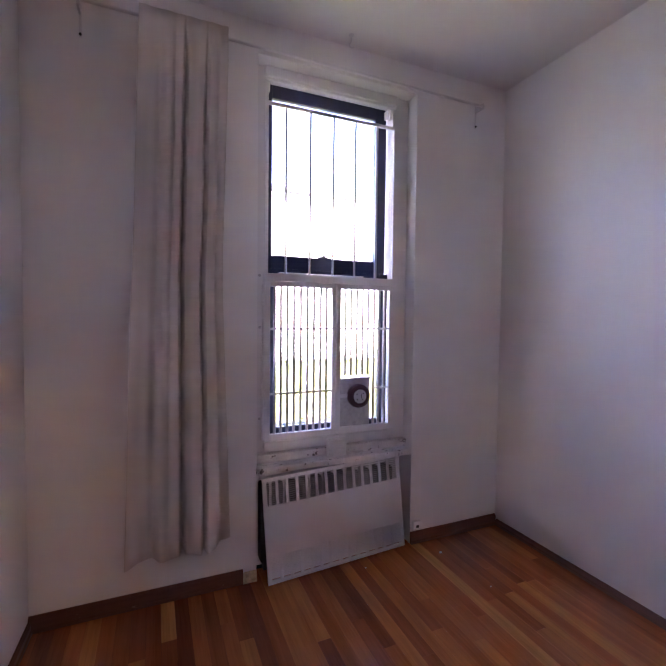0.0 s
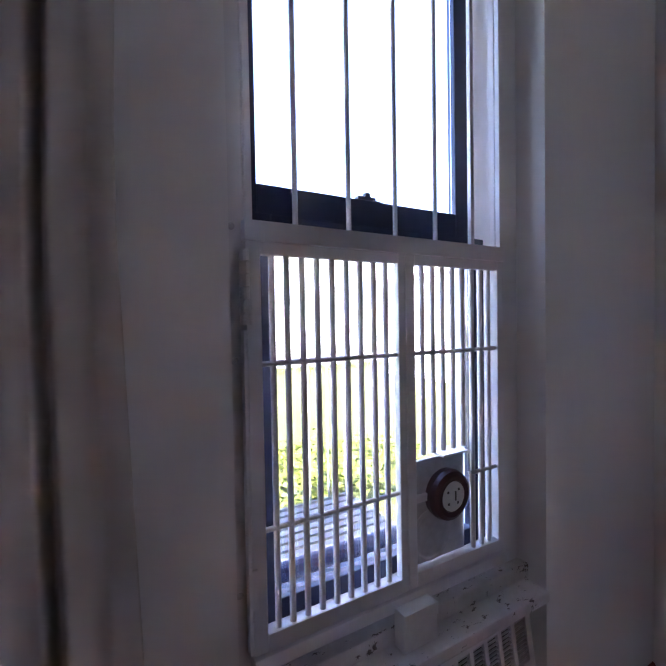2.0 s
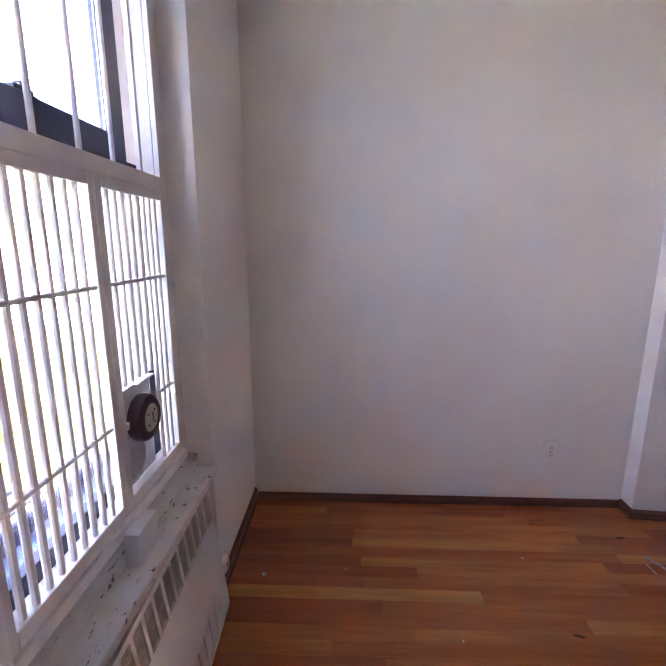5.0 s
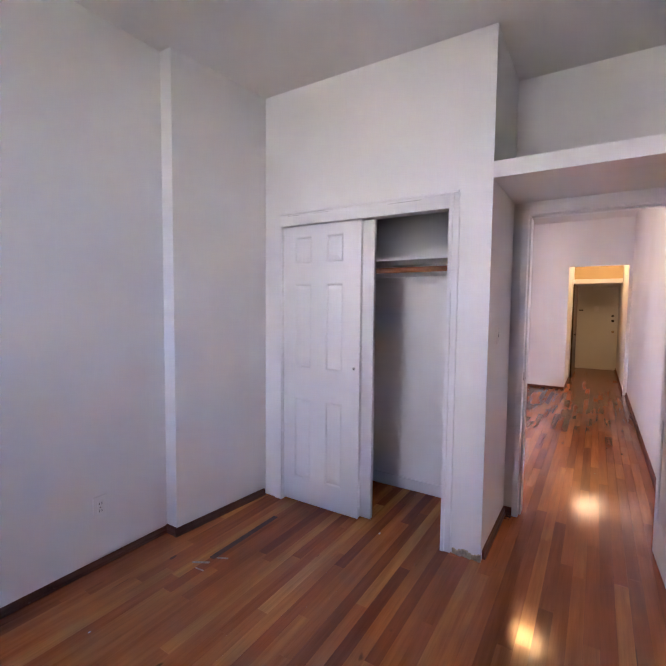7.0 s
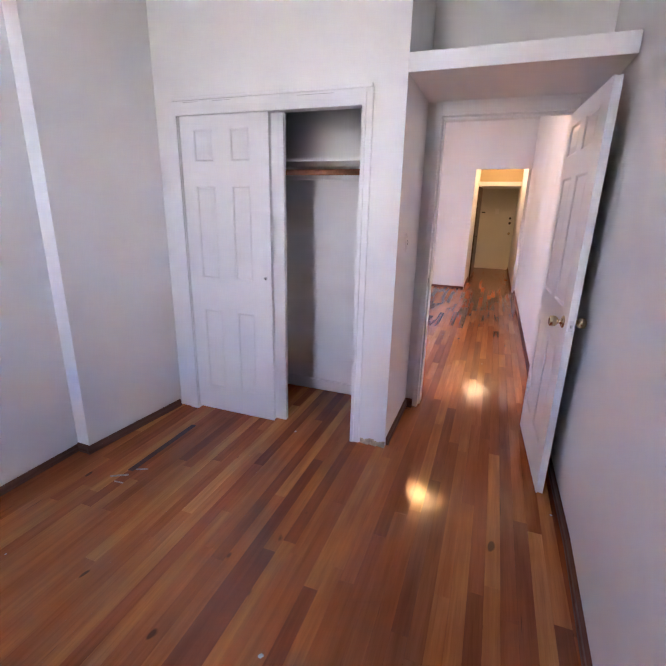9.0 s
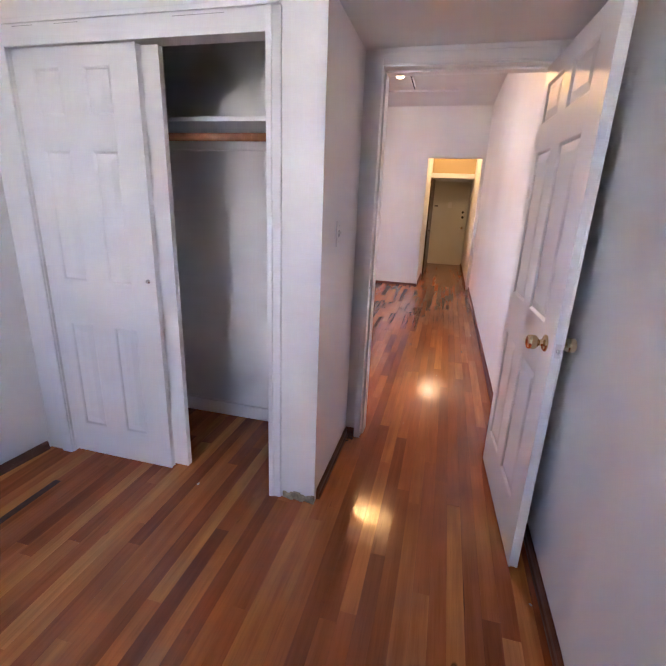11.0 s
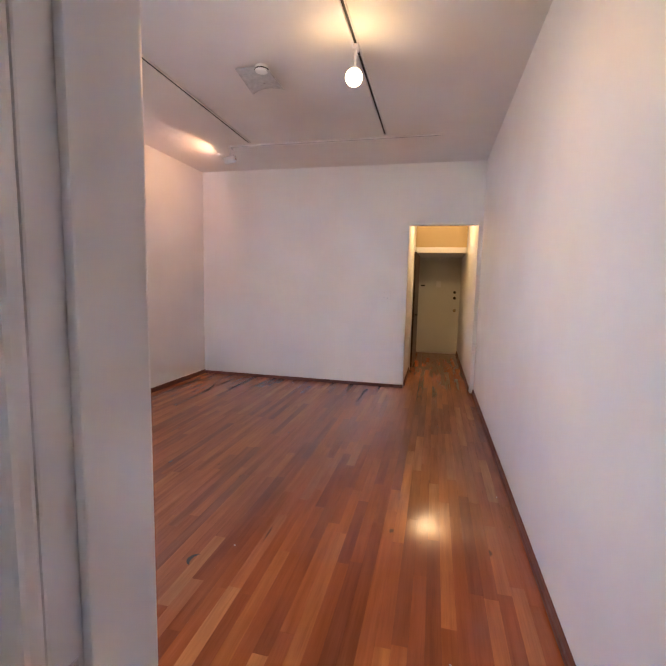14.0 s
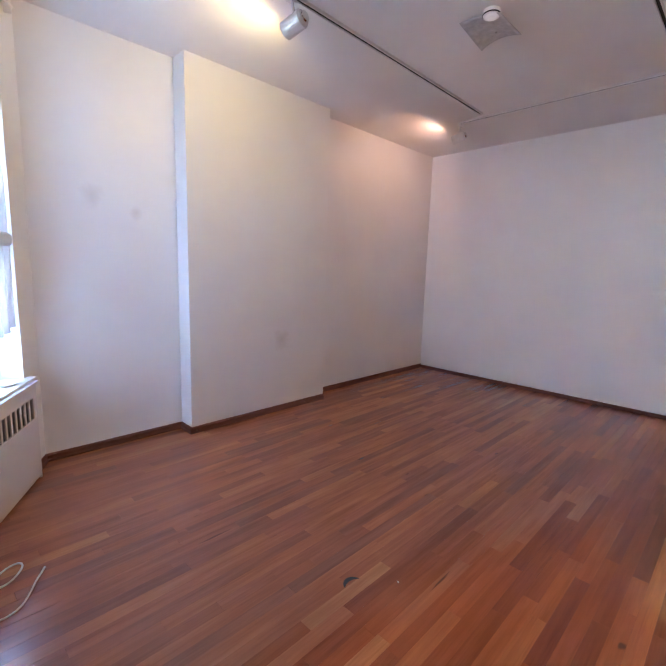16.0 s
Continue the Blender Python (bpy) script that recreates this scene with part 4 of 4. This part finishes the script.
part("bowl", lathe(bmesh.new(), pose(0, 0, 0), [(0.03, 0), (0.045, 0.004), (0.062, 0.016), (0.06, 0.018), (0.042, 0.008), (0.001, 0.006)], 28), PLASTIC, dish, local=True, smooth=True)

valance = root("curtain", "white cafe curtain tied back at the living-room window", "curtain", m=SLANT)
bm = bmesh.new()
rows = []
for j in range(22):
    v = j / 21
    row = []
    for i in range(41):
        u = i / 40
        pull = 0.10 * math.exp(-((v - 0.38) / 0.13) ** 2)
        x = 0.262 + pull * (1 - u) * 0.0 + u * (0.34 - pull)
        row.append(bm.verts.new((x, -0.03 + 0.02 * math.sin(u * 24 + 2 * v) * (1 - 0.5 * (pull > 0.06)), 2.70 - 1.69 * v - 0.04 * math.sin(u * 3))))
    rows.append(row)
for a, b in zip(rows, rows[1:]):
    for i in range(40):
        bm.faces.new((a[i], a[i + 1], b[i + 1], b[i]))
vc = part("cloth", bm, THIN_CLOTH, valance, local=True, smooth=True)
vc.modifiers.new("thickness", "SOLIDIFY").thickness = 0.003
bm = bmesh.new()
box(bm, 0.255, -0.06, 1.50, 0.56, 0.012, 1.58, bevel=0.025)
part("tie_band", bm, THIN_CLOTH, valance, "bunched tie band", local=True, smooth=True)
lrod = root("curtain_rod", "short white curtain rod over the slanted window", "curtain rod", m=SLANT)
part("rod", rod(bmesh.new(), (0.09, 0.035, 2.90), (1.2, 0.035, 2.90), 0.009, 12), TRIM, lrod, local=True)
part("bracket", boxes((0.10, 0.0, 2.86, 0.115, 0.04, 2.91), bevel=0.002), TRIM, lrod, local=True)

cable = root("cable", "loose white coaxial cable lying coiled on the floor", "cable", (-1.7, 1.1, 0))
tube("cord", [(-1.70, 1.19, 0.012), (-1.672, 1.165, 0.006), (-1.60, 1.13, 0.005), (-1.52, 1.08, 0.005), (-1.50, 1.0, 0.005), (-1.58, 0.96, 0.005), (-1.72, 0.98, 0.006), (-1.84, 1.06, 0.006), (-1.86, 1.13, 0.006), (-1.80, 1.14, 0.012), (-1.72, 1.08, 0.009), (-1.71, 1.02, 0.009), (-1.80, 0.96, 0.009), (-1.95, 0.93, 0.006)], 0.0045, CABLE, cable)
part("connector", rod(bmesh.new(), (-1.70, 1.19, 0.012), (-1.722, 1.206, 0.016), 0.0065, 10), CHROME, cable, "metal plug end")

# ---- entry hall ----
ent = root("entry_door", "cream painted metal entry door with locks and a peephole", "door", (0.5, 9.70, 0))
part("leaf", boxes((0.115, 9.665, 0.015, 0.89, 9.705, 1.955), bevel=0.004), HALL_DOOR, ent)
part("frame", boxes((0.056, 9.66, 0, 0.112, 9.74, 2.012), (0.893, 9.66, 0, 0.939, 9.74, 2.012), (0.112, 9.66, 1.96, 0.893, 9.74, 2.012)), HALL_DOOR, ent)
bm = boxes((0.45, 9.640, 1.40, 0.545, 9.664, 1.53), bevel=0.006)
part("peephole_plate", bm, PLASTIC, ent, "white viewer cover")
for x, z, r in ((0.83, 1.30, 0.028), (0.835, 1.18, 0.03)):
    part("lock", rod(bmesh.new(), (x, 9.664, z), (x, 9.64, z), r, 20), DARK_METAL, ent, "dark deadbolt")
part("knob", lathe(bmesh.new(), pose(0.845, 9.664, 0.92, 90, 0, 0), [(0.03, 0), (0.03, 0.005), (0.012, 0.01), (0.012, 0.03), (0.028, 0.04), (0.028, 0.055), (0.001, 0.06)], 20), BRASS, ent, "brass knob", smooth=True)
part("chain_lock", boxes((0.13, 9.645, 1.415, 0.215, 9.664, 1.445), bevel=0.004), DARK_METAL, ent, "dark slide latch")
part("threshold", boxes((0.112, 9.60, 0, 0.893, 9.70, 0.014), bevel=0.003), METAL_PAINT, ent)
bdoor = root("brown_door", "dark brown wooden door standing ajar along the hall wall", "door", (0.08, 8.1, 0))
part("leaf", prism(bmesh.new(), [(0.062, 7.66), (0.10, 7.652), (0.128, 8.58), (0.09, 8.59)], 0.012, 1.975), BROWN_DOOR, bdoor)
part("lever", boxes((0.115, 7.70, 0.915, 0.155, 7.80, 0.935), bevel=0.004), DARK_METAL, bdoor, "dark lever handle")
hc = root("hall_casing", "white painted casing on the hall wall", "trim", (0.06, 7.0, 0), kind="structure")
part("side", boxes((0.055, 7.52, 0, 0.072, 7.62, 2.08), bevel=0.003), TRIM, hc)
part("head", boxes((0.055, 7.62, 2.02, 0.072, 8.62, 2.08), bevel=0.003), TRIM, hc)
part("side", boxes((0.055, 8.62, 0, 0.072, 8.70, 2.08), bevel=0.003), TRIM, hc)
hl = root("ceiling_light", "small frosted globe ceiling light in the entry hall", "ceiling light", (0.5, 7.15, HH))
part("canopy", lathe(bmesh.new(), pose(0.5, 7.15, HH, 180, 0, 0), [(0.08, 0), (0.08, 0.012), (0.05, 0.025), (0.03, 0.03)], 24), METAL_PAINT, hl)
part("bulb", lathe(bmesh.new(), pose(0.5, 7.15, HH - 0.03, 180, 0, 0), [(0.028, 0), (0.03, 0.03), (0.05, 0.08), (0.045, 0.12), (0.02, 0.145), (0.001, 0.15)], 24), BULB, hl, "frosted glowing bulb", smooth=True)

# ---- small marks and litter on the floor ----
tape = root("tape_residue", "whitish torn tape residue stuck to the floor boards", "tape", (-1.33, -0.87, 0))
for (x0, y0, x1, y1, w) in ((-1.385, -0.905, -1.30, -0.855, 0.016), (-1.30, -0.80, -1.24, -0.77, 0.012), (-1.33, -0.93, -1.27, -0.925, 0.008)):
    d = Vector((x1 - x0, y1 - y0, 0))
    bm = boxes((0, -w / 2, 0.0, d.length, w / 2, 0.0015))
    bmesh.ops.transform(bm, matrix=pose(x0, y0, 0.0005, 0, 0, math.degrees(math.atan2(d.y, d.x))), verts=bm.verts)
    part("strip", bm, TAPE, tape)
random.seed(5)
for x, y, s in ((-0.075, -1.476, 0.012), (-0.70, -2.75, 0.008), (-1.25, -2.35, 0.006), (-0.62, -0.05, 0.012), (0.55, 1.9, 0.006), (-0.55, 2.35, 0.008), (0.35, 0.95, 0.006), (-1.35, -1.5, 0.006), (0.96, -0.30, 0.008), (-1.2, -2.72, 0.012), (0.9, 3.3, 0.007), (-0.9, -1.9, 0.006)):
    bm = bmesh.new()
    bmesh.ops.create_icosphere(bm, subdivisions=1, radius=s, matrix=Matrix.Diagonal((1, random.uniform(0.4, 0.8), 0.35, 1)))
    for v in bm.verts:
        v.co *= random.uniform(0.8, 1.15)
    bmesh.ops.rotate(bm, matrix=Matrix.Rotation(random.uniform(0, 3), 3, "Z"), verts=bm.verts)
    bmesh.ops.translate(bm, vec=(x, y, -min(v.co.z for v in bm.verts) + 0.0005), verts=bm.verts)
    tagged(part("floor_debris", bm, CRUMB), "tiny pale chip of debris on the floor", "debris", "floor debris")
pile = bmesh.new()
for i in range(26):
    s = random.uniform(0.004, 0.012)
    q = Matrix.Translation((random.uniform(0.012, 0.055), random.uniform(0.60, 0.668), s * 0.4)) @ Matrix.Rotation(random.uniform(0, 3), 4, "Z") @ Matrix.Diagonal((1, 0.6, 0.5, 1))
    bmesh.ops.create_icosphere(pile, subdivisions=1, radius=s, matrix=q)
tagged(part("swept_debris", pile, DARK_WOOD), "small heap of dark swept debris at the foot of the door casing", "debris", kind="stuff")
for x, y, a, s in ((-0.67, 2.19, 175, 0.05),):
    bm = bmesh.new()
    up, dn = [], []
    for i in range(13):
        q = (i / 12 - 0.5) * 2.2
        w = 0.010 * (1 - (i / 6 - 1) ** 2) + 0.001
        for r, side in ((s + w, up), (s - w, dn)):
            side.append(bm.verts.new((x + r * math.cos(q + radians(a)), y + r * math.sin(q + radians(a)), 0.0009)))
    for i in range(12):
        bm.faces.new((up[i], up[i + 1], dn[i + 1], dn[i]))
    tagged(part("floor_scorch", bm, BLACK), "dark curved burn mark on the floor boards", "stain", kind="structure")

# ---- outside the bedroom window ----
# unseen wall extension and foundation, added to keep sun off the fire escape
structure("unseen_shade_wall", boxes((1.2, -3.2, -1.3, 7.0, -2.95, 3.3), (-1.95, -3.2, -1.3, 1.2, -2.95, -0.12)), FACADE)
structure("ground", boxes((-120, -150, -1.5, 120, 120, -1.3)), GRASS)
esc = root("fire_escape", "weathered metal slatted fire-escape platform with a thin railing", "fire escape", (-1.0, -3.9, 0.3))
for i in range(16):
    y = -3.33 - i * 0.0725
    part("slat", boxes((-1.36, y - 0.046, 0.285, 0.7, y, 0.30), bevel=0.002), SLAT_METAL, esc)
part("edge_beam", boxes((-1.36, -4.50, 0.22, 0.7, -4.48, 0.31)), SLAT_METAL, esc)
for x in (-1.36, -0.35, 0.66):
    part("bearer", boxes((x, -4.48, 0.22, x + 0.04, -3.2, 0.285)), SLAT_METAL, esc)
part("top_rail", boxes((-1.36, -4.505, 1.225, 0.7, -4.475, 1.245)), SLAT_METAL, esc)
for i in range(16):
    x = -1.34 + i * 0.135
    part("baluster", rod(bmesh.new(), (x, -4.49, 0.3), (x, -4.49, 1.23), 0.006, 6), SLAT_METAL, esc)


def ivy(name, label, centre, size, count, seed):
    rng = random.Random(seed)
    bm = bmesh.new()
    for _ in range(count):
        x, y = centre[0] + rng.uniform(-0.9, 0.9) * size[0], centre[1] + rng.uniform(-0.9, 0.9) * size[1]
        tall = 0.55 + 0.45 * noise.noise(Vector((x * 0.9, y * 0.9, seed))) + 0.25 * noise.noise(Vector((x * 3.1, y * 3.1, seed)))
        z = centre[2] + size[2] * max(0.08, tall) * rng.random() ** 0.8
        r = rng.uniform(0.03, 0.075)
        m = pose(x, y, z, rng.uniform(-60, 60), rng.uniform(-60, 60), rng.uniform(0, 360))
        vs = [bm.verts.new(m @ Vector(p)) for p in ((0, -r, 0), (r * 0.7, 0, r * 0.2), (0, r, 0), (-r * 0.7, 0, r * 0.2))]
        bm.faces.new(vs)
    return tagged(part(name, bm, LEAF), label, "plants", kind="stuff")


ivy("shrubs", "sunlit green shrubs and weeds in the yard", (-3.2, -8.4, -1.3), (2.2, 1.4, 0.9), 3500, 3)
ivy("hedge", "low green hedge along the yard", (-9.0, -23.5, -1.3), (9.0, 1.2, 2.3), 5200, 4)
ivy("shrubs", "tall weeds by the neighbouring house", (-3.6, -20.8, -1.3), (1.3, 0.6, 3.6), 1500, 6)

house = root("house", "white painted neighbouring building in full sun", "building", (-5, -26, -1.3))
part("wall", boxes((-33, -36, -1.3, 11, -26, 9.05)), FACADE, house)
part("roof", boxes((-33.3, -36, 9.05, 11.3, -25.75, 9.4), bevel=0.02), SLAT_METAL, house, "thin grey roof edge")
for x, z in ((-10.2, 3.7), (-16.8, 3.4), (-23.4, 3.4), (-3.1, 3.6), (3.5, 3.6)):
    w = part("window", boxes((x - 0.8, -26.03, z - 1.0, x + 0.8, -25.94, z - 0.9), (x - 0.8, -26.03, z + 0.9, x + 0.8, -25.94, z + 1.0), (x - 0.8, -26.03, z - 0.9, x - 0.7, -25.94, z + 0.9), (x + 0.7, -26.03, z - 0.9, x + 0.8, -25.94, z + 0.9)), FACADE, house)
    part("pane", boxes((x - 0.7, -26.02, z - 0.9, x + 0.7, -25.98, z + 0.9)), FAR_GLASS, w, "dark window glass")
house2 = root("house", "grey-white house further along the yard", "building", (-17, -9, -1.3))
part("wall", boxes((-24, -20, -1.3, -13.5, -8.5, 3.4)), FACADE, house2)
part("roof", prism(bmesh.new(), [(-24.2, -20.2), (-13.3, -20.2), (-13.3, -8.3), (-24.2, -8.3)], 3.4, 3.6), SLAT_METAL, house2)
wq = part("window", boxes((-13.55, -12.0, 0.8, -13.46, -10.8, 2.2)), FACADE, house2)
part("pane", boxes((-13.47, -11.9, 0.9, -13.44, -10.9, 2.1)), FAR_GLASS, wq)

# ---- floor boards ----
floor = root("floor", "worn red-brown oak strip floor", "floor", (0, 0, 0), kind="structure")
for x0, y0, x1, y1 in ((-1.342, -0.82, -1.306, -0.24),):
    part("dark_filler_strip", boxes((x0, y0, -0.003, x1, y1, 0.0014), bevel=0.0005), DARK_WOOD, floor, "dark filler strip between boards")
BW, GAP = 0.064, 0.0003


def plank_verts(w, n):
    c, t = 0.0004, 0.010
    pts = []
    for z, e in ((-t, 0), (-c, 0), (0, c)):
        pts += [(e, e, z), (w - e, e, z), (w - e, n - e, z), (e, n - e, z)]
    faces = [(8, 9, 10, 11)]
    for k in (0, 4):
        for i in range(4):
            j = (i + 1) % 4
            faces.append((k + i, k + j, k + 4 + j, k + 4 + i))
    return pts, faces


random.seed(11)
lengths = [round(0.28 + 0.06 * i, 3) for i in range(18)]
shared = {}
joined_v, joined_f = [], []
count = 0
x = -3.0
while x < 1.0:
    spans = []
    if x < -1.83:
        spans.append((1.36 - (x + 2.99) * 0.577, 6.26))
    else:
        spans.append((-2.98, 9.78 if 0.0 < x < 0.96 else 6.26))
    for y, end in spans:
        first = random.uniform(0.3, 0.9)
        while y < end - 0.01:
            n = random.choice(lengths) if y > 0.7 and random.random() < 0.75 else random.choice(lengths[7:]) * (1.3 if y < 0.7 else 1.0)
            n = round(min(n * first, end - y), 3)
            first = 1.0
            near = -0.66 < x < 1.0 and -2.5 < y < 4.2
            drop, tip = -random.uniform(0.0004, 0.0009), random.gauss(0, 0.0035 if y < 3.5 else 0.0012)
            if near and count < 300:
                if n not in shared:
                    me = bpy.data.meshes.new("plank")
                    v, f = plank_verts(BW - GAP, n - GAP)
                    me.from_pydata(v, [], f)
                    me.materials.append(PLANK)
                    shared[n] = me
                p = new("plank", shared[n])
                p.parent = floor
                p.location, p.rotation_euler = (x, y, drop), (0, tip, 0)
                count += 1
            else:
                v, f = plank_verts(BW - GAP, n - GAP)
                k = len(joined_v)
                joined_v += [(a + x, b + y, c + drop - a * tip) for a, b, c in v]
                joined_f += [tuple(k + i for i in q) for q in f]
            y += n
    x += BW
me = bpy.data.meshes.new("planks_rest")
me.from_pydata(joined_v, [], joined_f)
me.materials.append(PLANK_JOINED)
rest = new("boards", me)
rest.parent = floor
tagged(rest, kind="stuff")
